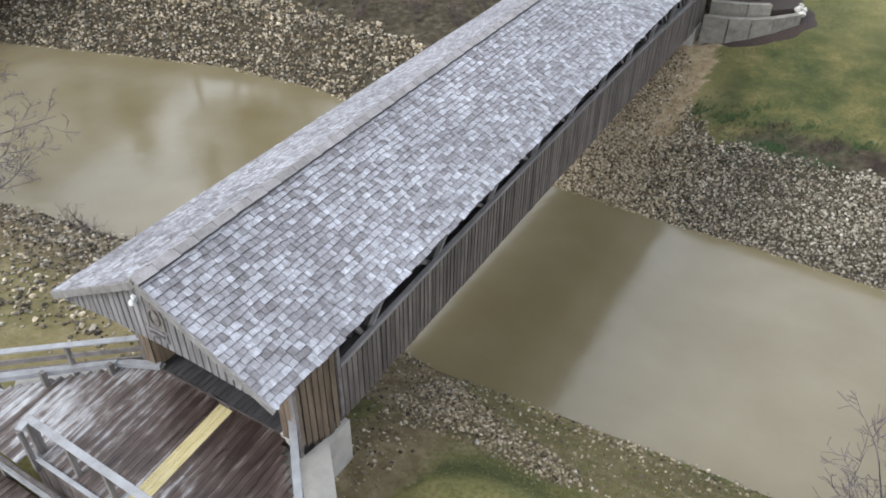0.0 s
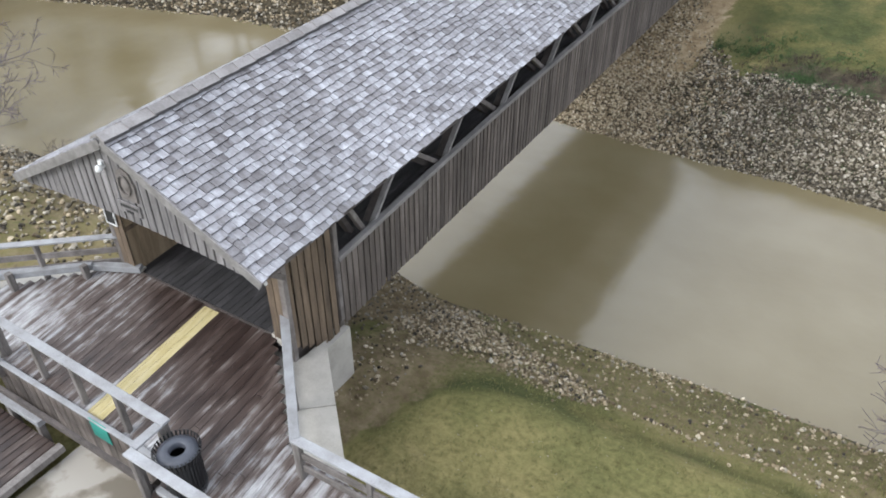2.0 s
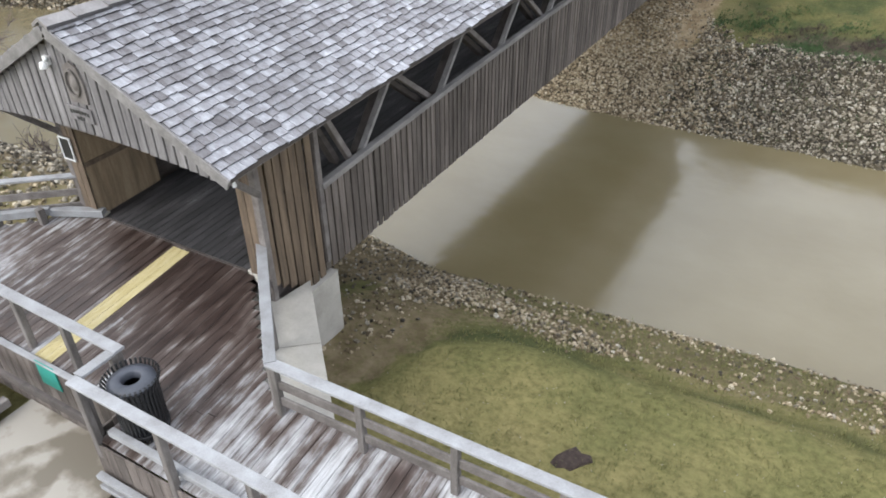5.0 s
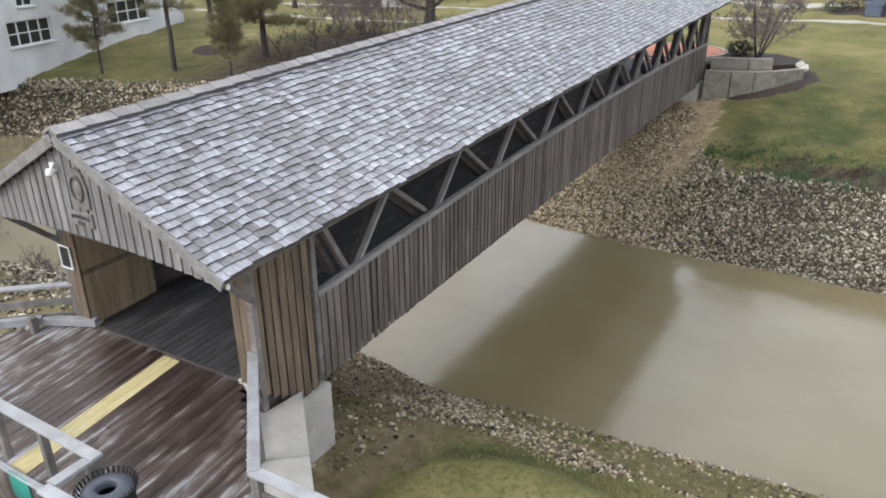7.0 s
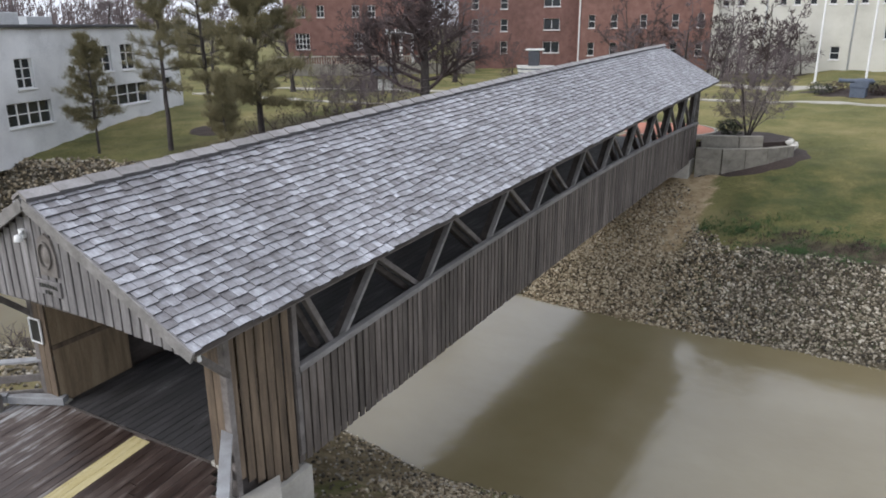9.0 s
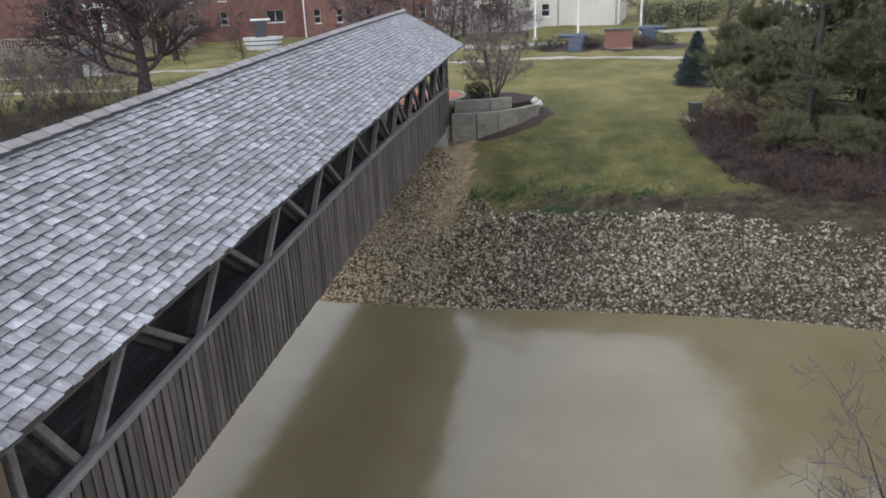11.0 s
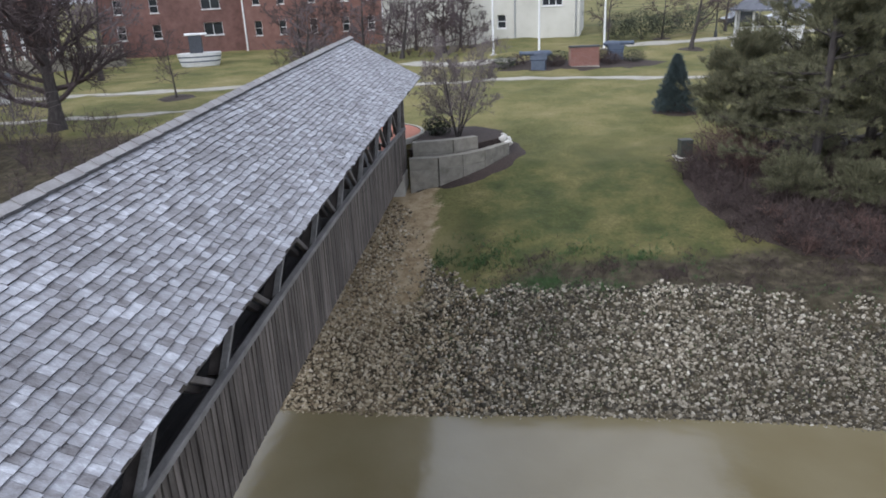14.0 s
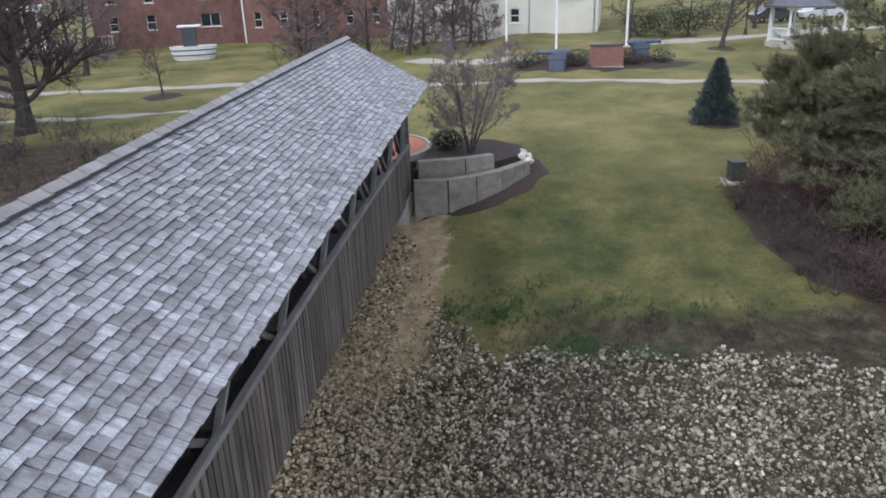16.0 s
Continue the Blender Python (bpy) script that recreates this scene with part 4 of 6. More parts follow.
for s in (1, -1):
    part("wing", Build().prism([(s * 1.60, 1.0), (s * 2.10, 1.0), (s * 2.20, 1.64), (s * 3.25, 0.56), (s * 2.60, 0.02)][::s], -2.2, -0.36), m_concrete, near_ab)
    part("wing", Build().prism([(s * 2.61, 0.01), (s * 3.26, 0.55), (s * 4.35, -0.56), (s * 3.75, -1.12)][::s], -2.2, -0.36), m_concrete, near_ab)
    part("kerb", Build().beam((s * 1.62, 1.06, -0.03), (s * 2.0, 0.98, -0.03), 0.16, 0.14), m_concrete, near_ab)
far_ab = thing("abutment", "concrete pier under the far bridge end", "abutment", kind="structure")
part("block", Build().prism([(-2.1, 28.6), (2.12, 28.6), (2.12, 29.75), (-2.1, 29.75)], -2.2, -0.28), m_concrete, far_ab)


# ---- deck and railings before the bridge ----
def deck_z(y):
    return -0.11 * (1.0 - y)


def deck_plank(parent, x, y0, y1, w, material):
    b = Build().beam((x, y0, deck_z(y0) - 0.02), (x, y1, deck_z(y1) - 0.02), w, 0.04, 0.005)
    part("plank", b, material, parent)


deck = thing("boardwalk", "wet timber boardwalk of dark and frosted planks", "deck", kind="structure")
rd = random.Random(8)
x = -4.6
while x < 8.6:
    front = -2.12 if x > 1.97 else -1.63
    if x < 1.62 and x > -1.72:
        back = 0.98
    elif x > 0:
        back = max(-0.62, 0.98 - (x - 1.65) * 0.93)
    else:
        back = 0.64 + (x + 2.45) * 0.48 if x > -2.45 else 0.62 + (x + 2.45) * 0.923
    if x < -2.3:
        front = -1.9
    pale = x > 3.4 or x < -2.1
    cut = rd.uniform(front + 0.4, back - 0.3) if rd.random() < 0.3 and back - front > 1.5 else None
    spans = ((front, cut - 0.004), (cut + 0.004, back)) if cut else ((front, back),)
    for a, c in spans:
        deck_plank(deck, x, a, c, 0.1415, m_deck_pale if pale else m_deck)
    x += 0.146
for x0, x1 in ((0.09, 0.1425), (0.1475, 0.2885), (0.2935, 0.4345)):
    strip_pts = [(x, y, deck_z(y) + dz) for dz in (0.002, 0.005) for x, y in ((x0, -1.60), (x1, -1.60), (x1, 0.93), (x0, 0.93))]
    part("stripe", Build().add(strip_pts, [(3, 2, 1, 0), (4, 5, 6, 7), (0, 1, 5, 4), (1, 2, 6, 5), (2, 3, 7, 6), (3, 0, 4, 7)]), m_yellow, deck, "worn yellow painted stripe")
part("threshold", Build().beam((-1.7, 1.0, -0.012), (1.7, 1.0, -0.012), 0.05, 0.03), m_inner, deck)
for yj in (-1.95, -0.95, 0.0, 0.8):
    part("joist", Build().beam((-4.5 if yj < -0.7 else -1.8, yj, deck_z(yj) - 0.12), (8.4 if yj < -0.7 else 1.8, yj, deck_z(yj) - 0.12), 0.06, 0.14), m_inner, deck)
for i in range(58):
    xb = -2.2 + i * 0.185
    yb = -1.665 if xb < 1.9 else -2.155
    part("fascia_board", Build().beam((xb, yb, deck_z(yb) + (0.03 if xb < 1.9 else -0.03)), (xb, yb + rd.uniform(-0.004, 0.004), -1.32), 0.176, 0.026, 0.004), m_board, deck)
part("fascia_cap", Build().beam((-2.3, -1.665, deck_z(-1.66) + 0.05), (1.93, -1.665, deck_z(-1.66) + 0.05), 0.09, 0.035), m_rail, deck, "frosted cap board")
for yb in (-1.76, -1.92, -2.07):
    part("fascia_board", Build().beam((1.945, yb, deck_z(yb) + 0.02), (1.945, yb, -1.32), 0.026, 0.15, 0.004), m_board, deck)
part("kerb_rail", Build().beam((2.2, -2.03, deck_z(-2.03) + 0.13), (8.5, -2.03, deck_z(-2.03) + 0.13), 0.09, 0.09), m_rail, deck)


def railing(name, pts, posts, top, rails, label, end=0.07):
    """A railing along a line of (x, y) points: cap boards, lower rails and posts."""
    r = thing(name, label, "railing", kind="structure")
    for (x0, y0), (x1, y1) in zip(pts, pts[1:]):
        d = Vector((x1 - x0, y1 - y0, 0)).normalized()
        e = d * end
        part("cap", Build().beam((x0 - e.x, y0 - e.y, top), (x1 + e.x, y1 + e.y, top), 0.145, 0.042, 0.006), m_rail, r, "frosted cap board")
        for h in rails:
            part("rail", Build().beam((x0, y0, top - h), (x1, y1, top - h), 0.04, 0.12, 0.006), m_timber, r)
        n = max(1, round((Vector((x1 - x0, y1 - y0)).length) / posts))
        for i in range(n + 1):
            px, py = x0 + (x1 - x0) * i / n, y0 + (y1 - y0) * i / n
            part("post", Build().beam((px, py, deck_z(min(py, 1.0)) - 0.25), (px, py, top - 0.022), 0.09, 0.09), m_post, r)
    return r


railing("railing", [(1.90, 1.06), (3.68, -0.78)], 1.3, 0.60, (0.33, 0.60), "grey timber railing with frosted cap beside the portal")
railing("railing", [(3.76, -0.82), (8.5, -0.74)], 1.25, 0.59, (0.30, 0.56), "grey timber railing with frosted cap along the walkway")
railing("railing", [(-1.95, 1.08), (-4.3, -0.95)], 1.25, 0.68, (0.30, 0.56), "grey timber railing with frosted cap beside the portal")
railing("railing", [(-2.10, -1.46), (1.97, -1.53)], 1.0, 0.60, (), "timber railing with frosted cap along the platform edge")
railing("railing", [(1.98, -1.60), (1.98, -2.06)], 2, 0.595, (), "short return of the timber railing", -0.01)
railing("railing", [(2.04, -2.13), (8.5, -2.17)], 1.2, 0.60, (), "timber railing with frosted cap along the walkway")
railing("railing", [(-2.12, -1.53), (-2.05, -1.72)], 2, 0.595, (), "short return of the timber railing", -0.01)
bench = thing("low_kerb_beam", "low pale timber beam on short posts", "beam")
part("beam", Build().beam((-1.62, 1.02, 0.07), (-2.45, 0.62, 0.07), 0.15, 0.13), m_rail, bench)
part("beam", Build().beam((-2.45, 0.60, 0.10), (-4.4, -1.2, 0.10), 0.17, 0.13), m_rail, bench)
for px, py in ((-2.55, 0.42), (-3.5, -0.45)):
    part("post", Build().beam((px + 0.12, py, -0.2), (px + 0.12, py, 0.22), 0.11, 0.11), m_post, bench)
sign = solid("green_plate", Build().beam((0.26, -1.69, -0.42), (0.66, -1.69, -0.42), 0.016, 0.40, 0.004), m_teal, "teal green plate fixed to the deck fascia", "sign")

# lower landing and boardwalk
solid("landing", Build().prism([(-0.34, -1.685), (1.925, -1.685), (1.925, -2.18), (2.03, -2.18), (2.03, -6.5), (-0.34, -6.5)], -1.5, -1.25), m_pad, "damp stained concrete landing", "paving", kind="structure")
ramp = thing("lower_walkway", "lower timber walkway with kerb rails below the deck", "deck", kind="structure")
for i in range(36):
    xb = 2.12 + i * 0.148
    part("plank", Build().beam((xb, -2.33, -1.19), (xb, -4.7, -1.19), 0.138, 0.04, 0.005), m_deck_pale, ramp)
for zz in (-1.04, -0.86):
    part("kerb_rail", Build().beam((2.0, -2.25, zz), (7.4, -2.25, zz), 0.09, 0.07), m_rail, ramp)
lower = thing("lower_boardwalk", "lower timber boardwalk with a kerb rail", "deck", kind="structure")
for i in range(33):
    xb = -5.30 + i * 0.148
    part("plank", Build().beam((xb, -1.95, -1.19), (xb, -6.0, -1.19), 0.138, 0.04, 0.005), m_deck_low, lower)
part("kerb_rail", Build().beam((-0.42, -1.95, -1.09), (-0.42, -6.0, -1.09), 0.14, 0.13), m_post, lower)
part("kerb_rail", Build().beam((-5.2, -1.9, -0.86), (-0.9, -1.9, -0.86), 0.13, 0.12), m_rail, lower, "frosted kerb beam")
for xb in (-4.4, -3.1, -1.8, -1.0):
    part("kerb_post", Build().beam((xb, -1.9, -1.7), (xb, -1.9, -0.92), 0.11, 0.11), m_post, lower)

# litter bin
bin_ = thing("litter_bin", "black slatted steel litter bin with a domed grey lid", "bin", (2.44, -1.73, deck_z(-1.73) - 0.02))
part("liner", Build().lathe((0, 0, 0.04), [(0.22, 0), (0.235, 0.02), (0.255, 0.72), (0.24, 0.74), (0.23, 0.72)], 24), m_black, bin_, smooth=True)
part("lid", Build().lathe((0, 0, 0.80), [(0.275, -0.01), (0.27, 0.012), (0.20, 0.035), (0.125, 0.042), (0.112, 0.032), (0.108, -0.06)], 28), m_can_lid, bin_, "grey lid with a round opening", smooth=True)
part("inside", Build().lathe((0, 0, 0.30), [(0.235, 0.0), (0.001, -0.01)], 16), m_black, bin_)
part("band", Build().lathe((0, 0, 0.10), [(0.272, 0), (0.28, 0.004), (0.28, 0.036), (0.272, 0.04)], 28), m_black, bin_)
for i in range(36):
    a = 2 * math.pi * i / 36
    c, s = math.cos(a), math.sin(a)
    b = Build()
    for (r0, z0), (r1, z1) in zip(((0.262, 0.03), (0.272, 0.70), (0.325, 0.86)), ((0.272, 0.70), (0.325, 0.86), (0.30, 0.875))):
        b.beam((c * r0, s * r0, z0), (c * r1, s * r1, z1), 0.028, 0.007, 0.001, up=(c, s, 0.01))
    part("slat", b, m_black, bin_)
for i in range(3):
    a = 2 * math.pi * i / 3
    part("foot", Build().lathe((0.2 * math.cos(a), 0.2 * math.sin(a), 0), [(0.02, 0.05), (0.03, 0.0), (0.001, 0.0)], 8), m_black, bin_)


# ---- trees and shrubs ----
def grow(b, rng, p, d, length, r, depth, gnarl, lift, kids, tips, shrink=0.62, sides=5, rmin=0.006):
    """One branch of several bends, with its side branches."""
    n = max(2, int(3 + depth))
    step = length / n
    side_at = sorted(rng.uniform(0.25, 0.98) for _ in range(kids if depth else 0))
    done = 0
    for i in range(n):
        t0, t1 = i / n, (i + 1) / n
        d = (d + Vector((rng.gauss(0, gnarl), rng.gauss(0, gnarl), rng.gauss(0, gnarl) + lift))).normalized()
        q = p + d * step
        r0, r1 = max(rmin, r * (1 - 0.62 * t0)), max(rmin, r * (1 - 0.62 * t1))
        b.tube(p, q, r0, r1, sides if depth > 1 else (4 if depth else 3), caps=False)
        while done < len(side_at) and side_at[done] <= t1:
            k = (side_at[done] - t0) / (t1 - t0)
            o = p.lerp(q, max(0, k))
            ang = rng.uniform(0, 2 * math.pi)
            s = d.orthogonal().normalized()
            s.rotate(Matrix.Rotation(ang, 3, d))
            nd = (d * rng.uniform(0.45, 0.9) + s * rng.uniform(0.6, 1.0)).normalized()
            grow(b, rng, o, nd, length * shrink * rng.uniform(0.7, 1.1) * (1 - 0.35 * side_at[done]), max(rmin, r * 0.55 * (1 - 0.4 * side_at[done])), depth - 1, gnarl, lift, kids, tips, shrink, sides, rmin)
            done += 1
        p = q
    tips.append((p, d))


def bare_tree(name, at, h, r, seed, label, depth=4, kids=5, spread=0.8, clear=0.3, material=None, limbs=8, twig=0.008, stems=1, lift=0.03, gnarl=0.13):
    """A leafless tree: trunk and limbs, and a crown of fine twigs."""
    rng = random.Random(seed)
    t = thing(name, label, "tree", at)
    trunk, crown = Build(), Build()
    tips = []
    for s in range(stems):
        lean = Vector((rng.gauss(0, 0.05), rng.gauss(0, 0.05), 1)) if stems == 1 else Vector((math.cos(s * 2.4) * 0.38, math.sin(s * 2.4) * 0.38, 1))
        p, d = Vector((0, 0, -0.15)), lean.normalized()
        n = 7
        rr = r if stems == 1 else r * rng.uniform(0.6, 0.9)
        for i in range(n):
            d = (d + Vector((rng.gauss(0, 0.05), rng.gauss(0, 0.05), 0.05))).normalized()
            q = p + d * (h * 0.72 / n)
            flare = 1.45 if i == 0 else 1.0
            trunk.tube(p, q, rr * (1 - 0.11 * i) * flare, rr * (1 - 0.11 * (i + 1)), 9, caps=False)
            frac = (i + 1) / n
            if frac >= clear:
                for _ in range(max(1, round(limbs / (n * (1 - clear)) / stems))):
                    a = rng.uniform(0, 2 * math.pi)
                    nd = Vector((math.cos(a) * spread, math.sin(a) * spread, rng.uniform(0.15, 0.8))).normalized()
                    grow(crown, rng, p.lerp(q, rng.random()), nd, h * rng.uniform(0.34, 0.5) * (1.15 - 0.5 * frac), rr * 0.42 * (1.1 - 0.6 * frac), depth - 1, gnarl, lift, kids, tips, rmin=twig)
            p = q
        grow(crown, rng, p, d, h * 0.34, rr * 0.25, depth - 1, gnarl, lift, kids, tips, rmin=twig)
    part("trunk", trunk, m_bark, t, smooth=True)
    part("crown", crown, material or m_twig, t, "leafless twigs")["kind"] = "stuff"
    return t


class Needles:
    """Many small triangles, kept as arrays; placed as whole tufts."""

    def __init__(self, seed, count, length, width, up=0.35):
        r = np.random.RandomState(seed)
        self.kinds, self.tris = [], []
        for _ in range(24):
            v = r.normal(0, 1, (count, 3)) * (0.62, 0.62, 0.5) + (0, 0, up + 0.5)
            v /= np.linalg.norm(v, axis=1)[:, None]
            s = np.cross(v, r.normal(0, 1, (count, 3)))
            s /= np.linalg.norm(s, axis=1)[:, None]
            o = r.normal(0, length * 0.22, (count, 3))
            k = length * r.uniform(0.6, 1.1, (count, 1))
            self.kinds.append(np.stack([o - s * width, o + s * width, o + v * k], 1))
        self.r = r

    def tuft(self, p, d=None, size=1.0):
        t = self.kinds[self.r.randint(24)]
        a = self.r.uniform(0, 6.283)
        c, s = math.cos(a), math.sin(a)
        m = np.array([[c, -s, 0], [s, c, 0], [0, 0, 1]]) * size
        t = t @ m.T
        if d is not None:
            t = t + np.array([[[0, 0, 0], [0, 0, 0], [d[0] * 0.1, d[1] * 0.1, d[2] * 0.1]]])
        self.tris.append(t + np.array(tuple(p)))

    def mesh(self, name):
        v = np.concatenate(self.tris).reshape(-1, 3)
        n = len(v) // 3
        me = bpy.data.meshes.new(name)
        me.vertices.add(3 * n)
        me.vertices.foreach_set("co", v.astype(np.float32).ravel())
        me.loops.add(3 * n)
        me.loops.foreach_set("vertex_index", np.arange(3 * n, dtype=np.int32))
        me.polygons.add(n)
        me.polygons.foreach_set("loop_start", np.arange(0, 3 * n, 3, dtype=np.int32))
        me.update(calc_edges=True)
        return me


def pine(name, at, h, r, seed, label, reach=2.4, clear=0.25, dense=1.0, material=None, needle=0.16, sag=0.0):
    """A pine: trunk, limbs and clumps of needles with gaps between."""
    rng = random.Random(seed)
    t = thing(name, label, "tree", at)
    trunk, limbs, green = Build(), Build(), Needles(seed, 16, needle, 0.010)
    n = 10
    p = Vector((0, 0, -0.15))
    pts = [p]
    for i in range(n):
        pts.append(Vector((rng.gauss(0, 0.03 * h / n), rng.gauss(0, 0.03 * h / n), h / n)) + pts[-1])
        trunk.tube(pts[i], pts[i + 1], r * (1 - 0.09 * i), r * (1 - 0.09 * (i + 1)), 8, caps=False)
    z = clear * h
    while z < h * 0.98:
        f = (z / h - clear) / (1 - clear)
        size = reach * (1 - f) ** 0.75 * (0.75 + 0.25 * min(1, f * 6)) + 0.25
        for _ in range(rng.choice((3, 4, 5))):
            if rng.random() < 0.12:
                continue
            a = rng.uniform(0, 2 * math.pi)
            ln = size * rng.uniform(0.6, 1.12)
            k = min(n - 1, int(z / h * n))
            o = pts[k].lerp(pts[k + 1], z / h * n - k)
            d = Vector((math.cos(a), math.sin(a), rng.uniform(-0.1, 0.3) + 0.5 * f - sag)).normalized()
            q, segs = o, 4
            for j in range(segs):
                d = (d + Vector((rng.gauss(0, 0.1), rng.gauss(0, 0.1), rng.gauss(0.04, 0.08)))).normalized()
                e = q + d * (ln / segs)
                limbs.tube(q, e, 0.012 + 0.022 * r / 0.15 * (1 - j / segs), 0.010 + 0.022 * r / 0.15 * (1 - (j + 1) / segs), 4, caps=False)
                if j >= 1 or f > 0.5:
                    for _ in range(round((5 + 2 * j) * dense)):
                        s = Vector((rng.gauss(0, 1), rng.gauss(0, 1), rng.gauss(0, 0.4))).normalized()
                        c = q.lerp(e, rng.random()) + s * ln * 0.2 * rng.random()
                        limbs.tube(q.lerp(e, 0.4), c, 0.006, 0.004, 3, caps=False)
                        green.tuft(c, (s * 0.6 + d * 0.5).normalized())
                        green.tuft(c + s * 0.12 + Vector((0, 0, rng.uniform(-0.06, 0.1))), d)
                q = e
        z += h * 0.055 * rng.uniform(0.7, 1.3)
    part("trunk", trunk, m_bark, t, smooth=True)
    part("branchwork", limbs, m_bark, t)["kind"] = "stuff"
    part("crown", green.mesh("crown"), material or m_needle, t, "needle clumps")
    return t


def conifer(name, at, h, w, seed, label):
    """A dense young spruce."""
    rng = random.Random(seed)
    t = thing(name, label, "tree", at)
    part("trunk", Build().tube((0, 0, -0.1), (0, 0, h * 0.95), 0.07, 0.012, 7), m_bark, t)
    green = Needles(seed, 9, 0.13, 0.012, 0.1)
    for _ in range(3400):
        f = rng.random() ** 0.7
        z = 0.12 + (h - 0.15) * (1 - f)
        a = rng.uniform(0, 6.283)
        rad = w * (0.06 + 0.94 * f) * rng.uniform(0.45, 1.0) * (1 + 0.14 * math.sin(z * 15 + 2 * math.sin(a * 3)) + 0.12 * math.sin(a * 5 + z * 4))
        d = Vector((math.cos(a), math.sin(a), rng.uniform(-0.25, 0.35)))
        green.tuft((math.cos(a) * rad, math.sin(a) * rad, z), d)
    for _ in range(30):
        green.tuft((0, 0, h * 0.95), (0, 0, 1), 0.8)
    part("crown", green.mesh("crown"), m_spruce, t, "blue-green needles")
    return t


def inside(x, y, poly):
    hit_count = 0
    for (ax, ay), (cx, cy) in zip(poly, poly[1:] + poly[:1]):
        if (ay > y) != (cy > y) and x < ax + (y - ay) / (cy - ay) * (cx - ax):
            hit_count += 1
    return hit_count % 2 == 1


def thicket(name, outline, n, h, seed, label, material, stems=7, twig=0.007, lean=0.45, poly=None):
    """Leafless bushes that stand close together inside a box of ground."""
    rng = random.Random(seed)
    x0, x1, y0, y1 = outline
    b = Build()
    for _ in range(n):
        x, y = rng.uniform(x0, x1), rng.uniform(y0, y1)
        u, v = (x - (x0 + x1) / 2) / (x1 - x0) * 2, (y - (y0 + y1) / 2) / (y1 - y0) * 2
        if (u * u + v * v > 1.05) if poly is None else not inside(x, y, poly):
            continue
        o = Vector((x, y, float(height(x, y)) - 0.05))
        hh = h * rng.uniform(0.6, 1.15)
        for _ in range(stems):
            a = rng.uniform(0, 6.283)
            d = Vector((math.cos(a) * lean, math.sin(a) * lean, 1)).normalized()
            grow(b, rng, o, d, hh * rng.uniform(0.7, 1.1), 0.014, 1, 0.16, 0.02, 5, [], 0.5, 4, twig)
    return solid(name, b, material, label, "shrubs", "stuff")


def leafy_shrub(name, at, r, h, seed, label, material=None, n=900):
    """A clipped evergreen shrub of small leaves."""
    rng = random.Random(seed)
    t = thing(name, label, "shrub", at)
    stems, leaves = Build(), Build()
    for _ in range(8):
        a = rng.uniform(0, 6.283)
        stems.tube((0, 0, -0.05), (math.cos(a) * r * 0.6, math.sin(a) * r * 0.6, h * 0.7), 0.02, 0.008, 4)
    for _ in range(n):
        v = Vector((rng.gauss(0, 1), rng.gauss(0, 1), rng.gauss(0, 1))).normalized()
        k = rng.uniform(0.65, 1.04) * (1 + 0.12 * math.sin(v.x * 5 + seed) * math.cos(v.y * 6))
        p = Vector((v.x * r * k, v.y * r * k, h * 0.5 + v.z * h * 0.5 * k))
        s = v.orthogonal().normalized()
        s.rotate(Matrix.Rotation(rng.uniform(0, 6.28), 3, v))
        u = (v * 0.6 + s.cross(v)).normalized()
        leaves.add([p, p + s * 0.035 + u * 0.03, p + u * 0.085, p - s * 0.035 + u * 0.03], [(0, 1, 2, 3)])
    part("branchwork", stems, m_bark, t)["kind"] = "stuff"
    part("leaves", leaves, material or m_hedge, t)
    return t


def ground_at(x, y):
    return (x, y, float(height(x, y)))


# pines and shrubs on the far right bank
BED = [(13.0, 30.4), (12.4, 29.0), (12.75, 26.6), (13.6, 25.0), (15.0, 23.8), (17.5, 22.8), (24, 22.0), (28.5, 22.5), (30, 27), (28, 32), (23.5, 34.2), (18, 34), (15, 32.4)]
pine("pine_tree", ground_at(15.2, 31.2), 4.6, 0.11, 21, "bushy pine with olive green needles on the lawn edge", 2.7, 0.26, 2.6, m_needle_dark)
pine("pine_tree", ground_at(19.4, 30.2), 9.5, 0.2, 20, "dense dark pine in the shrub bed", 4.0, 0.05, 2.2, m_needle_dark)
pine("pine_tree", ground_at(16.9, 28.6), 10.5, 0.20, 22, "tall dark pine above a bed of shrubs", 4.1, 0.06, 2.2, m_needle_dark)
pine("pine_tree", ground_at(20.8, 27.4), 11.0, 0.22, 23, "tall dark pine above a bed of shrubs", 4.4, 0.08, 2.2, m_needle_dark)
pine("pine_tree", ground_at(18.6, 32.6), 11.5, 0.22, 24, "tall dark pine behind the shrub bed", 4.4, 0.08, 2.0, m_needle_dark)
pine("pine_tree", ground_at(23.8, 30.5), 11.0, 0.22, 25, "tall dark pine behind the shrub bed", 4.6, 0.08, 1.9, m_needle_dark)
pine("pine_tree", ground_at(24.5, 25.0), 9.0, 0.20, 29, "tall dark pine above a bed of shrubs", 4.0, 0.10, 2.0, m_needle_dark)
conifer("spruce_tree", ground_at(14.2, 38.9), 2.75, 1.05, 26, "small blue spruce standing on a mulch ring")
thicket("shrub_bed", (12.4, 27, 22.3, 31), 700, 0.95, 27, "bed of leafless purple-brown shrubs under pines", m_shrub, 5, 0.008, 0.6, BED)
HEM = [(x - 0.5 * math.cos(i * 1.9), y - 0.45 - 0.35 * math.sin(i * 2.3)) for i, (x, y) in enumerate(BED)]
thicket("shrub_bed", (12.2, 27, 21.6, 27), 220, 0.55, 127, "low dry stems at the edge of the shrub bed", m_shrub, 6, 0.007, 0.8, HEM)
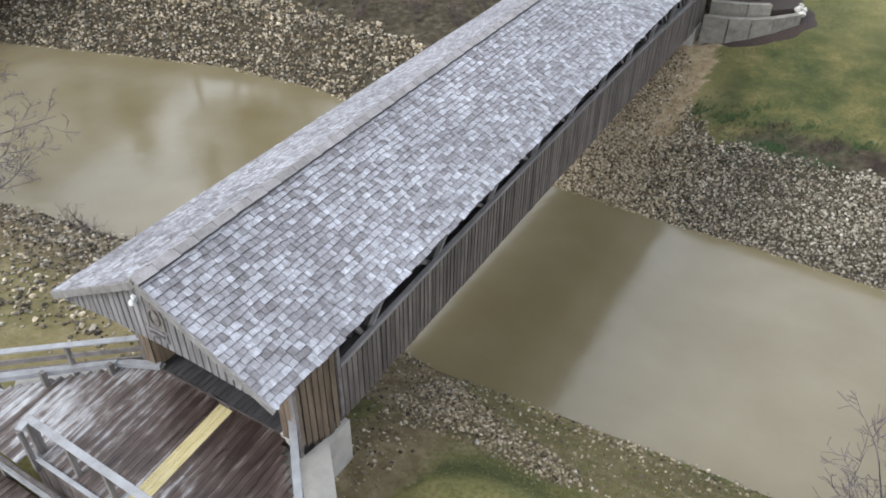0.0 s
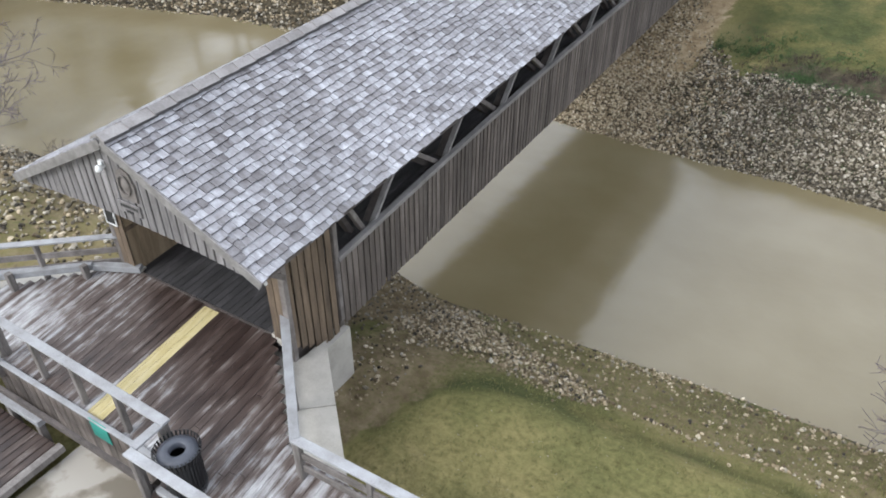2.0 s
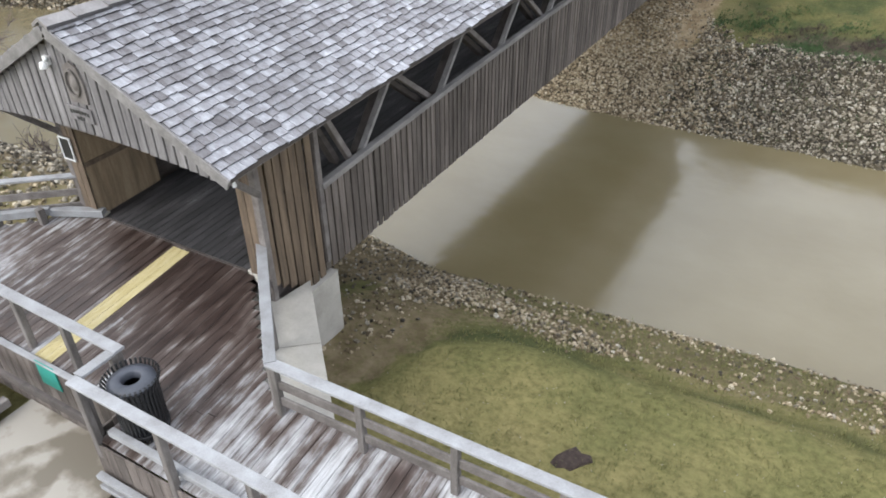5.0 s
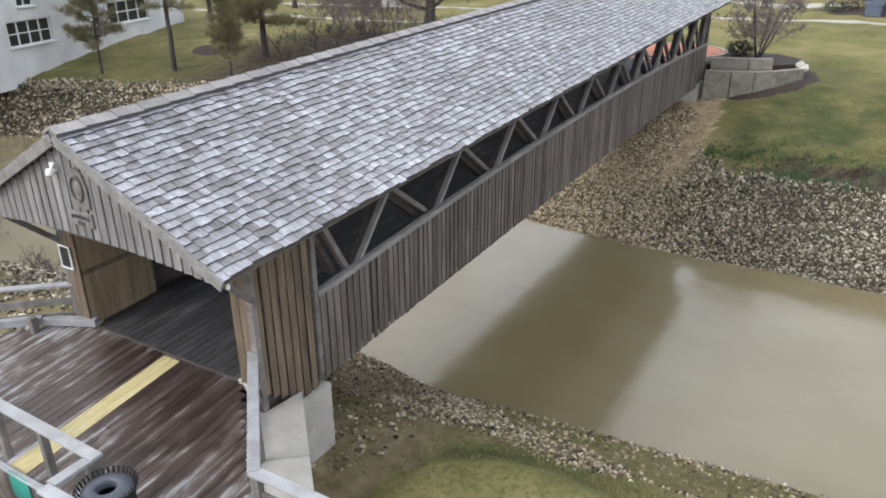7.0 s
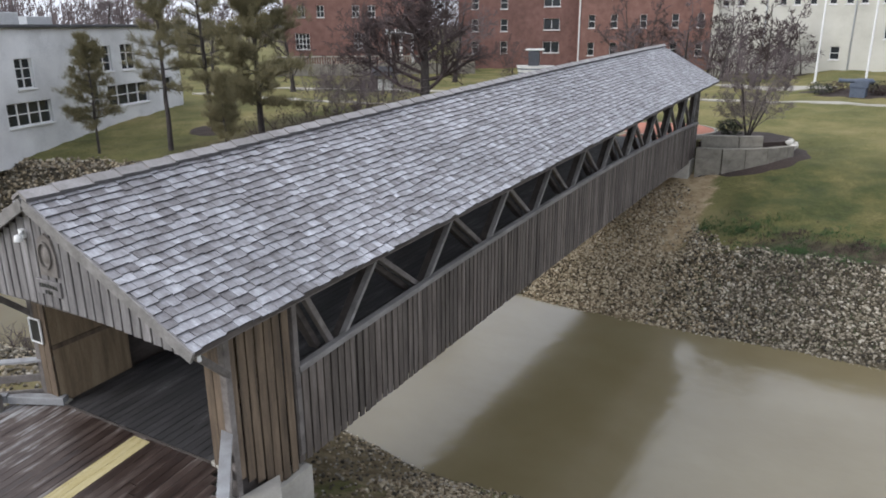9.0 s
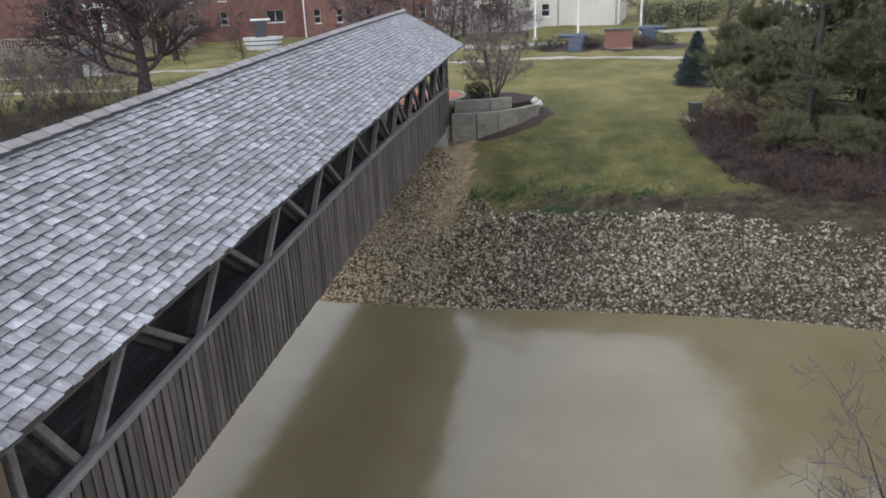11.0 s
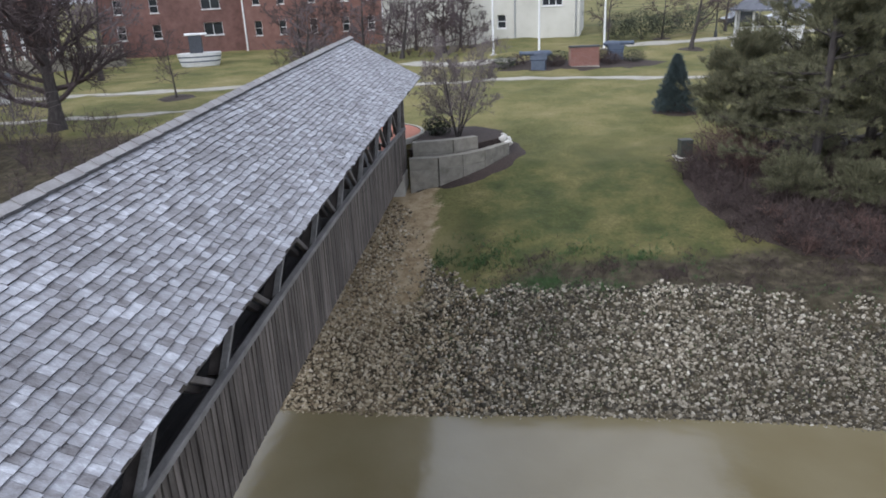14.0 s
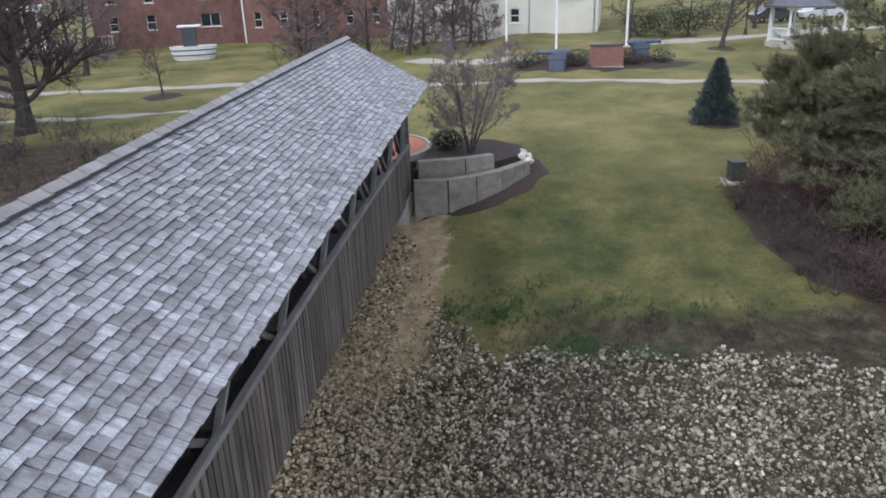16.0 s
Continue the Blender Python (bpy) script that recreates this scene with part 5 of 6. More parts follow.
thicket("shrub_bed", (13.75, 15.6, 28.6, 31.6), 30, 1.8, 28, "leafless reddish shrubs beside the cabinet", m_red_shrub, 6, 0.008)

thicket("shrub_bed", (14.5, 26, 22.6, 26), 170, 0.75, 128, "low leafless reddish-brown shrubs at the foot of the bed", m_red_shrub, 6, 0.008, 0.7, BED)
for x, y, h, seed in ((15.9, 27.3, 1.3, 141), (17.9, 26.6, 1.4, 142), (20.1, 26.0, 1.4, 143)):
    pine("pine_shrub", ground_at(x, y), h, 0.05, seed, "low spreading olive pine among bare shrubs", 1.3, 0.3, 0.8, m_needle_dark)

# far left lawn
pine("pine_tree", ground_at(-31.0, 22.4), 7.0, 0.09, 31, "thin young pine on the far lawn", 1.9, 0.26, 0.5, needle=0.3)
pine("pine_tree", ground_at(-27.4, 24.7), 10.5, 0.17, 32, "open pine with a bare dark trunk", 2.3, 0.36, 0.65, needle=0.34)
pine("pine_tree", ground_at(-29.4, 30.0), 12.0, 0.2, 33, "tall pine on the far lawn", 2.8, 0.34, 0.7, needle=0.34)
pine("pine_tree", ground_at(-24.0, 29.0), 10.4, 0.22, 34, "broad yellow-green pine on the far lawn", 4.5, 0.2, 2.0, needle=0.34)
pine("pine_tree", ground_at(-22.2, 24.3), 5.0, 0.09, 35, "small thin pine in front of the broad pine", 1.1, 0.34, 0.5, needle=0.28)
bare_tree("bare_tree", ground_at(-19.4, 41.0), 12.0, 0.42, 41, "large leafless tree with wide dark limbs", 4, 7, 1.15, 0.25, limbs=20, twig=0.013)
bare_tree("bare_tree", ground_at(-17.2, 51.8), 5.0, 0.075, 42, "young leafless tree in a mulch ring", 3, 5, 0.7, 0.35, limbs=8, twig=0.012)
for i, (tx, ty, th) in enumerate(((-33, 54, 9), (-29, 63, 10), (-12, 66, 8), (-7, 70, 7.5), (-35, 71, 11), (-3, 65, 6.5), (-38, 48, 9), (-9.5, 57, 6), (0.5, 68, 6.5))):
    bare_tree("bare_tree", ground_at(tx, ty), th, 0.13 + 0.01 * th, 50 + i, "leafless brown tree before the brick buildings", 4, 4, 0.9, 0.28, limbs=11, twig=0.018, material=m_twig_red if i % 2 else m_twig)
for i, (tx, ty, th, rr) in enumerate(((14.2, 65.0, 5.8, 0.09), (19.9, 60.6, 7.3, 0.17), (19.2, 68.4, 5.8, 0.09), (3.0, 72, 5.0, 0.08), (26, 74, 7, 0.14))):
    bare_tree("bare_tree", ground_at(tx, ty), th, rr, 70 + i, "leafless lawn tree in a mulch ring", 3, 5, 0.8, 0.3, limbs=9, twig=0.014)
thicket("scrub", (-26, -4.0, 24.5, 40.5), 190, 1.3, 81, "tangle of dry leafless scrub behind the bridge", m_twig, 5, 0.009)
thicket("scrub", (-27, -19, 34.5, 41.0), 30, 3.0, 82, "leafless brown bushes on the far lawn", m_twig_red, 6, 0.012)
thicket("scrub", (-36, -25, 47, 53), 44, 2.2, 83, "leafless brown bushes below the terrace", m_twig_red, 6, 0.014)
bare_tree("multi_stem_tree", (3.95, 32.3, 0.43), 4.1, 0.075, 91, "leafless multi-stem tree with fine pinkish grey twigs", 4, 6, 1.05, 0.16, material=m_twig_pale, limbs=36, twig=0.0055, stems=5, lift=0.07)
thicket("scrub", (-15, 3, 62, 74), 46, 3.2, 84, "leafless brown scrub before the brick buildings", m_twig, 5, 0.017, 0.5)
for i, (tx, ty, th) in enumerate(((-2.5, 71, 7), (1.5, 73, 6.5), (-6, 75, 8), (-36, 62, 9), (-13, 79, 8))):
    bare_tree("bare_tree", ground_at(tx, ty), th, 0.16, 150 + i, "leafless hazy tree before the far buildings", 4, 5, 0.9, 0.25, limbs=12, twig=0.019, material=m_twig_red if i % 2 else m_twig)
for i, (tx, ty, th) in enumerate(((-61, 20, 12), (-64, 33, 13), (-60, 45, 12), (-68, 52, 14), (-57, 56, 12), (-72, 40, 14))):
    bare_tree("bare_tree", ground_at(tx, ty), th, 0.2, 180 + i, "leafless grey tree behind the white building", 4, 4, 0.9, 0.2, limbs=14, twig=0.03, material=m_twig_red)
# bare bushes that reach over the river
bare_tree("riverside_bush", ground_at(12.8, 7.3), 4.1, 0.06, 92, "leafless bush at the water's edge", 3, 4, 1.0, 0.15, limbs=12, twig=0.007, stems=5, material=m_twig_red)
bare_tree("riverside_tree", ground_at(-18.6, 5.8), 8.2, 0.09, 93, "leafless tree leaning over the brown water", 4, 4, 1.6, 0.12, limbs=14, twig=0.008, stems=4, material=m_twig_red)
thicket("scrub", (-14, -10.5, 6.0, 7.6), 10, 0.9, 94, "dry stems at the water's edge", m_twig, 3, 0.006)


def scatter_low(name, n, box, keep, ln, material, label, seed, blades=6):
    """Low tufts over the ground where keep says so."""
    rng, b = random.Random(seed), Build()
    x0, x1, y0, y1 = box
    for _ in range(n):
        x, y = rng.uniform(x0, x1), rng.uniform(y0, y1)
        if rng.random() > keep(x, y):
            continue
        z = float(height(x, y))
        for _ in range(blades):
            a = rng.uniform(0, 6.283)
            k = ln * rng.uniform(0.5, 1.2)
            dx, dy = math.cos(a), math.sin(a)
            px, py = x + rng.gauss(0, 0.05), y + rng.gauss(0, 0.05)
            b.add([(px - dy * 0.008, py + dx * 0.008, z - 0.01), (px + dy * 0.008, py - dx * 0.008, z - 0.01), (px + dx * k * 0.6, py + dy * k * 0.6, z + k)], [(0, 1, 2)])
    solid(name, b, material, label, "plants", "stuff")


def near_lawn(x, y):
    e = float(near_shore(x)) - y
    return 0.0 if e < 1.2 or (x < 4.2 and e < 4.0 and x < 3.6) else min(1.0, (e - 1.2) / 2)


scatter_low("grass", 9000, (3.4, 16, -7, 7), near_lawn, 0.05, m_grass_blade, "short winter grass on the near bank", 101)
def clumps(x, y):
    """Uneven patches, nought to one."""
    return max(0.0, math.sin(1.9 * x + 0.7 * y) * math.sin(2.6 * y - 0.8 * x + 1.0) + 0.35 * math.sin(5.1 * x - 3.7 * y))


def swale(x, y, middle, width):
    return math.exp(-((y - middle + 0.06 * (x - 5)) / width) ** 2)


scatter_low("weeds", 9000, (3.6, 12, 21.6, 26.5), lambda x, y: swale(x, y, 24.1, 0.9) * (1.0 if x < 6.4 else 0.35) * (0.12 + clumps(x, y)), 0.12, m_weed, "low green weeds in the swale", 102, 8)
scatter_low("weeds", 7000, (5.2, 10.5, 21.2, 23.6), lambda x, y: swale(x, y, 22.2, 0.55) * math.exp(-((x - 7.2) / 1.5) ** 2) * (0.3 + clumps(x + 2, y)), 0.08, m_weed, "low green weeds behind the stones", 106, 7)
scatter_low("dry_weeds", 13000, (5.0, 22, 21.4, 26), lambda x, y: 0.9 * swale(x, y, 23.3, 1.0) * (0.15 + clumps(x + 1.3, y + 0.6)), 0.11, m_shrub, "dry brown weeds behind the stones", 103, 6)
scatter_low("stone_weeds", 2500, (3.0, 20, 18.8, 22), lambda x, y: 0.6, 0.09, m_weed, "weeds growing between stones", 104, 4)
scatter_low("bank_weeds", 3500, (3.0, 14, 4, 7.6), lambda x, y: 0.5, 0.08, m_grass_blade, "dry grass between bank stones", 105, 5)


def scatter_debris():
    """Pale leaf scraps and pebbles on the near lawn."""
    rng, b = random.Random(111), Build()
    for _ in range(650):
        x, y = rng.uniform(3.2, 13), rng.uniform(-6, 6.5)
        z, k, a = float(height(x, y)) + 0.012, rng.uniform(0.005, 0.012), rng.uniform(0, 6.283)
        c, s = math.cos(a) * k, math.sin(a) * k
        b.add([(x + c, y + s, z), (x - s, y + c, z + 0.01), (x - c, y - s, z + 0.002), (x + s, y - c, z + 0.012)], [(0, 1, 2, 3)])
    solid("leaf_scraps", b, m_path, "pale leaf scraps and pebbles in the grass", "debris", "stuff")


scatter_debris()


# ---- planter and paving at the far end of the bridge ----
def wall_line(name, pts, top0, top1, thick, course, label, parent=None, seed=1, span=(0.95, 1.5)):
    """A wall of stone blocks along a line of (x, y) points."""
    rng = random.Random(seed)
    w = parent or thing(name, label, "retaining wall", kind="structure")
    dist = [0.0]
    for a, c in zip(pts, pts[1:]):
        dist.append(dist[-1] + math.hypot(c[0] - a[0], c[1] - a[1]))
    total = dist[-1]

    def at(s):
        return np.interp(s, dist, [p[0] for p in pts]), np.interp(s, dist, [p[1] for p in pts])

    s, low = 0.0, []
    while s < total - 0.05:
        ln = min(rng.uniform(*span), total - s)
        x0, y0 = at(s)
        x1, y1 = at(s + ln)
        top = top0 + (top1 - top0) * (s / total)
        zb = min(float(height(x0, y0)), float(height(x1, y1))) - 0.25
        z = top
        while z > zb:
            d = Vector((x1 - x0, y1 - y0, 0)).normalized() * 0.002
            part("block", Build().beam((x0 + d.x, y0 + d.y, z - course / 2), (x1 - d.x, y1 - d.y, z - course / 2), thick + rng.uniform(-0.006, 0.006), course - 0.005, 0.007), m_block, w)
            z -= course
        s += ln
    return w


wall_line("retaining_wall", [(2.35, 29.75), (3.5, 29.95), (4.78, 30.68)], 0.78, 0.78, 0.34, 0.46, "buff stone block wall of the planter, upper course", seed=2, span=(1.3, 1.6))
wall_line("retaining_wall", [(2.30, 28.95), (3.3, 29.15), (4.4, 29.75), (5.4, 30.75), (5.95, 31.7)], 0.32, 0.28, 0.34, 0.46, "buff stone block wall curving round the planter", seed=3)
cap = thing("end_stones", "pale rough limestone pieces at the wall's end", "stones")
rc = random.Random(4)
for i in range(9):
    b = Build()
    v, f = stone_shape(rc)
    sc = rc.uniform(0.3, 0.45)
    b.add((v * sc + (5.95 + 0.12 * math.sin(i * 2.1), 31.6 + i * 0.13, 0.12 + 0.13 * (i % 3))).tolist(), f)
    part("stone", b, m_white_stone, cap)


def draped(name, outline, lift, material, label, category, kind="structure", big=False):
    """A thin bed that follows the ground inside an outline, with a skirt."""
    cx, cy = sum(p[0] for p in outline) / len(outline), sum(p[1] for p in outline) / len(outline)
    outline = [(a[0] + (c[0] - a[0]) * k / 6, a[1] + (c[1] - a[1]) * k / 6) for a, c in zip(outline, outline[1:] + outline[:1]) for k in range(6)] if big else outline
    b, n, rings = Build(), len(outline), 20 if big else 4
    for k in range(rings, 0, -1):
        for x, y in outline:
            px, py = cx + (x - cx) * k / rings, cy + (y - cy) * k / rings
            b.v.append((px, py, float(height(px, py)) + (lift if k < rings else -0.03)))
    b.v.append((cx, cy, float(height(cx, cy)) + lift))
    for k in range(rings - 1):
        b.f += [(k * n + i, k * n + (i + 1) % n, (k + 1) * n + (i + 1) % n, (k + 1) * n + i) for i in range(n)]
    b.f += [((rings - 1) * n + i, (rings - 1) * n + (i + 1) % n, rings * n) for i in range(n)]
    return solid(name, b, material, label, category, kind, smooth=True)


def circle(x, y, rx, ry, n=24, seed=0):
    r = random.Random(seed)
    return [(x + rx * math.cos(6.2832 * i / n) * r.uniform(0.93, 1.07), y + ry * math.sin(6.2832 * i / n) * r.uniform(0.93, 1.07)) for i in range(n)]


planter = Build().prism([(2.2, 29.9), (3.5, 30.05), (4.75, 30.8), (5.3, 31.4), (5.85, 32.0), (5.8, 33.4), (4.6, 34.6), (2.4, 34.4)], -0.3, 0.44)
solid("planter_bed", planter, m_mulch, "raised bed of dark reddish bark mulch", "mulch bed", "structure")
draped("mulch_edge", [(2.35, 28.55), (3.7, 28.72), (5.1, 29.5), (6.3, 30.8), (6.85, 32.1), (6.6, 34.0), (5.4, 35.0), (4.0, 33)], 0.16, m_mulch, "dark mulch at the foot of the wall", "mulch bed")
leafy_shrub("evergreen_shrub", (3.05, 32.9, 0.42), 0.65, 0.75, 5, "low dark evergreen shrub in the mulch")
paving = thing("paved_circle", "terracotta paving circle with a pale edge", "paving", kind="structure")
part("surface", Build().lathe((-0.2, 33.2, 0.3), [(2.45, 0.0), (2.45, 0.2), (0.001, 0.2)], 40), m_orange, paving)
part("edge", Build().lathe((-0.2, 33.2, 0.3), [(2.46, 0.0), (2.62, 0.0), (2.62, 0.22), (2.46, 0.22)], 40), m_path, paving)
part("approach", Build().prism([(-1.7, 29.8), (1.7, 29.8), (1.5, 31.4), (-1.5, 31.4)], -0.4, 0.42), m_orange, paving)


def strip_path(pts, w, label, lift=0.05, material=None):
    b, n = Build(), 0
    for i, (x, y) in enumerate(pts):
        a, c = pts[max(0, i - 1)], pts[min(len(pts) - 1, i + 1)]
        d = Vector((c[0] - a[0], c[1] - a[1])).normalized()
        for s in (-1, 1):
            px, py = x - d.y * s * w / 2, y + d.x * s * w / 2
            b.v.append((px, py, float(height(px, py)) + lift))
    b.f = [(2 * i, 2 * i + 2, 2 * i + 3, 2 * i + 1) for i in range(len(pts) - 1)]
    k = len(b.v)
    b.v += [(x, y, z - 0.15) for x, y, z in b.v]
    b.f += [(2 * i + s, 2 * i + s + k, 2 * i + 2 + s + k, 2 * i + 2 + s) for i in range(len(pts) - 1) for s in (0, 1)]
    return solid("footpath", b, material or m_path, label, "path", "structure")


def bend(a, c, mid, n=14):
    return [((1 - t) ** 2 * a[0] + 2 * t * (1 - t) * mid[0] + t * t * c[0], (1 - t) ** 2 * a[1] + 2 * t * (1 - t) * mid[1] + t * t * c[1]) for t in [i / n for i in range(n + 1)]]


strip_path(bend((-3.0, 48.8), (38, 38.5), (16, 51.6), 50), 0.8, "pale concrete footpath across the lawn")
strip_path(bend((-6.0, 49.0), (-46, 43.5), (-22, 40.8), 40), 0.8, "pale concrete footpath on the far lawn")
strip_path(bend((15.4, 64.5), (42, 75), (25, 66.5)), 1.8, "pale concrete footpath past the gazebo")
strip_path(bend((-2, 61), (6.5, 57.6), (2, 58.3)), 2.2, "pale concrete footpath by the flagpoles")
strip_path(bend((-48, 49), (-6, 57), (-26, 55), 20), 1.6, "pale footpath before the brick buildings")
for i, (x, y, r) in enumerate(((14.2, 38.9, 1.15), (-17.2, 51.8, 1.4), (14.2, 65.0, 0.9), (19.9, 60.6, 1.1), (19.2, 68.4, 0.9), (3.0, 72.0, 1.0), (-29, 29.4, 1.5))):
    draped("mulch_ring", circle(x, y, r, r, 20, i), 0.05, m_mulch, "ring of dark mulch round a tree", "mulch ring")
draped("mulch_bed", circle(10.5, 54.8, 6.6, 2.9, 30, 9), 0.06, m_mulch, "dark mulch bed under the cannons", "mulch bed")
draped("mulch_bed", BED, 0.09, m_mulch, "dark mulch under the pines and shrubs", "mulch bed", big=True)
patch = draped("dark_patch", [(6.46, 1.12), (6.58, 1.06), (6.70, 1.12), (6.80, 1.10), (6.93, 1.30), (7.04, 1.44), (6.97, 1.56), (6.82, 1.53), (6.70, 1.62), (6.58, 1.46), (6.49, 1.30)], 0.03, m_mulch, "small near-black patch in the grass", "soil patch")

# utility cabinet
cab = thing("utility_cabinet", "dark grey-green utility cabinet on a concrete pad", "cabinet", (12.97, 31.0, float(height(12.97, 31.0))), 8)
part("pad", Build().beam((-0.38, 0, 0.02), (0.38, 0, 0.02), 0.66, 0.14, 0.02), m_path, cab)
part("body", Build().beam((-0.23, 0, 0.40), (0.23, 0, 0.40), 0.42, 0.62, 0.02), m_box, cab)
part("lid", Build().beam((-0.25, 0, 0.73), (0.25, 0, 0.73), 0.46, 0.05, 0.015), m_box, cab)
part("door", Build().box((0, -0.214, 0.4), (0.38, 0.012, 0.52)), m_box, cab)

# ---- memorial: cannons, brick plinth, flagpoles ----
def cannon(x, y, turn):
    c = thing("cannon", "blue-grey iron cannon on a stone block", "cannon", ground_at(x, y), turn, group="memorial cannons")
    part("block", Build().beam((0, 0, -0.1), (0, 0, 0.62), 0.95, 0.8, 0.03), m_cannon, c)
    part("carriage", Build().beam((-0.55, 0, 0.78), (0.55, 0, 0.78), 0.55, 0.3, 0.03), m_cannon, c)
    part("barrel", Build().lathe((0.1, 0, 1.08), [(0.001, -1.0), (0.07, -0.99), (0.10, -0.9), (0.19, -0.85), (0.2, -0.3), (0.155, 0.2), (0.125, 1.0), (0.155, 1.05), (0.15, 1.2), (0.001, 1.2)], 14, "x"), m_cannon, c, smooth=True)
    for s in (-1, 1):
        part("cheek", Build().beam((-0.6, s * 0.24, 0.95), (0.3, s * 0.24, 1.0), 0.07, 0.2), m_cannon, c)


cannon(8.1, 53.0, 172)
cannon(13.6, 56.0, 8)
plinth = thing("brick_plinth", "red brick sign wall with a dark coping", "plinth", ground_at(11.15, 53.3), 4)
rows, cols = 17, 9
brick = Build().beam((-0.104, 0, 0), (0.104, 0, 0), 0.5, 0.064, 0.003).mesh("brick")
brick.materials.append(m_brick_piece)
part("core", Build().box((0, 0, 0.62), (1.84, 0.44, 1.3)), m_concrete, plinth)
for r in range(rows):
    for k in range(cols):
        u = -0.864 + k * 0.216 + (0.05 if r % 2 else -0.05)
        ob = new("brick", brick)
        ob.parent = plinth
        ob.location = (u, 0, r * 0.075 + 0.0)
part("coping", Build().beam((-1.02, 0, 1.30), (1.02, 0, 1.30), 0.62, 0.09, 0.01), m_dark_roof, plinth)
part("base", Build().beam((-1.0, 0, -0.05), (1.0, 0, -0.05), 0.8, 0.16, 0.01), m_path, plinth)
for i, (x, y, r, h) in enumerate(((5.6, 52.0, 0.9, 0.9), (6.6, 53.2, 0.9, 0.8), (9.2, 52.2, 0.7, 0.75), (9.4, 53.4, 0.9, 0.9), (12.4, 53.4, 0.8, 0.9), (13.0, 52.7, 0.8, 0.8), (14.6, 53.2, 0.9, 0.85), (8.2, 54.0, 0.9, 0.9))):
    leafy_shrub("clipped_shrub", ground_at(x + 0.1, y + 1.7), r, h, 200 + i, "clipped dark reddish shrub in the mulch bed", m_shrub if i % 3 else m_hedge, 700)
for x, y in ((4.85, 61.6), (8.4, 60.2), (13.6, 62.4)):
    f = thing("flagpole", "tall white painted metal flagpole", "flagpole", ground_at(x, y), group="flagpoles")
    part("pole", Build().lathe((0, 0, 0), [(0.10, -0.1), (0.09, 0.0), (0.072, 3), (0.045, 12), (0.001, 12.02)], 12), m_white, f, smooth=True)
    part("collar", Build().lathe((0, 0, 0), [(0.28, 0.0), (0.26, 0.08), (0.13, 0.12)], 16), m_concrete, f)
    part("ball", Build().lathe((0, 0, 12.08), [(0.001, -0.08), (0.07, -0.04), (0.08, 0.0), (0.05, 0.06), (0.001, 0.08)], 10), m_metal, f)

for i, (x, y, r, h) in enumerate(((15.6, 69.5, 1.7, 2.3), (17.6, 69.0, 1.8, 2.6), (19.6, 69.4, 1.6, 2.2), (22.5, 72, 1.8, 2.5))):
    leafy_shrub("evergreen_shrub", ground_at(x, y), r, h, 300 + i, "large dark evergreen shrub beyond the lawn", m_hedge, 3600)

# gazebo and lamp
gz = thing("gazebo", "white open gazebo with a grey roof", "gazebo", ground_at(25.7, 61.2))
part("base", Build().lathe((0, 0, 0), [(2.7, -0.2), (2.7, 0.35), (0.001, 0.35)], 8), m_concrete, gz)
part("roof", Build().lathe((0, 0, 2.75), [(3.1, -0.12), (3.1, 0.0), (0.3, 1.5), (0.001, 1.7)], 8), m_slate, gz, "grey-blue shingled roof")
part("fascia", Build().lathe((0, 0, 2.62), [(2.85, 0.0), (3.05, 0.0), (3.05, 0.16), (2.85, 0.16)], 8), m_white, gz)
for i in range(8):
    a0, a1 = math.pi / 4 * i, math.pi / 4 * (i + 1)
    p0, p1 = Vector((2.5 * math.cos(a0), 2.5 * math.sin(a0), 0)), Vector((2.5 * math.cos(a1), 2.5 * math.sin(a1), 0))
    part("post", Build().beam((p0.x, p0.y, 0.35), (p0.x, p0.y, 2.7), 0.13, 0.13), m_white, gz)
    if i != 5:
        for z in (0.5, 1.25):
            part("rail", Build().beam((p0.x, p0.y, z), (p1.x, p1.y, z), 0.06, 0.08), m_white, gz)
        for k in range(1, 12):
            q = p0.lerp(p1, k / 12)
            part("baluster", Build().beam((q.x, q.y, 0.5), (q.x, q.y, 1.25), 0.035, 0.035, 0.003), m_white, gz)
for x, y in ((23.6, 68.0),):
    st = thing("street_lamp", "black lamp post with a lantern", "street lamp", ground_at(x, y), group="street lamps")
    part("post", Build().lathe((0, 0, 0), [(0.16, 0), (0.13, 0.5), (0.07, 0.6), (0.05, 3.2), (0.08, 3.25)], 12), m_black, st, smooth=True)
    part("lantern", Build().lathe((0, 0, 3.25), [(0.08, 0.0), (0.16, 0.1), (0.2, 0.45), (0.22, 0.48), (0.06, 0.7), (0.001, 0.75)], 8), m_black, st)

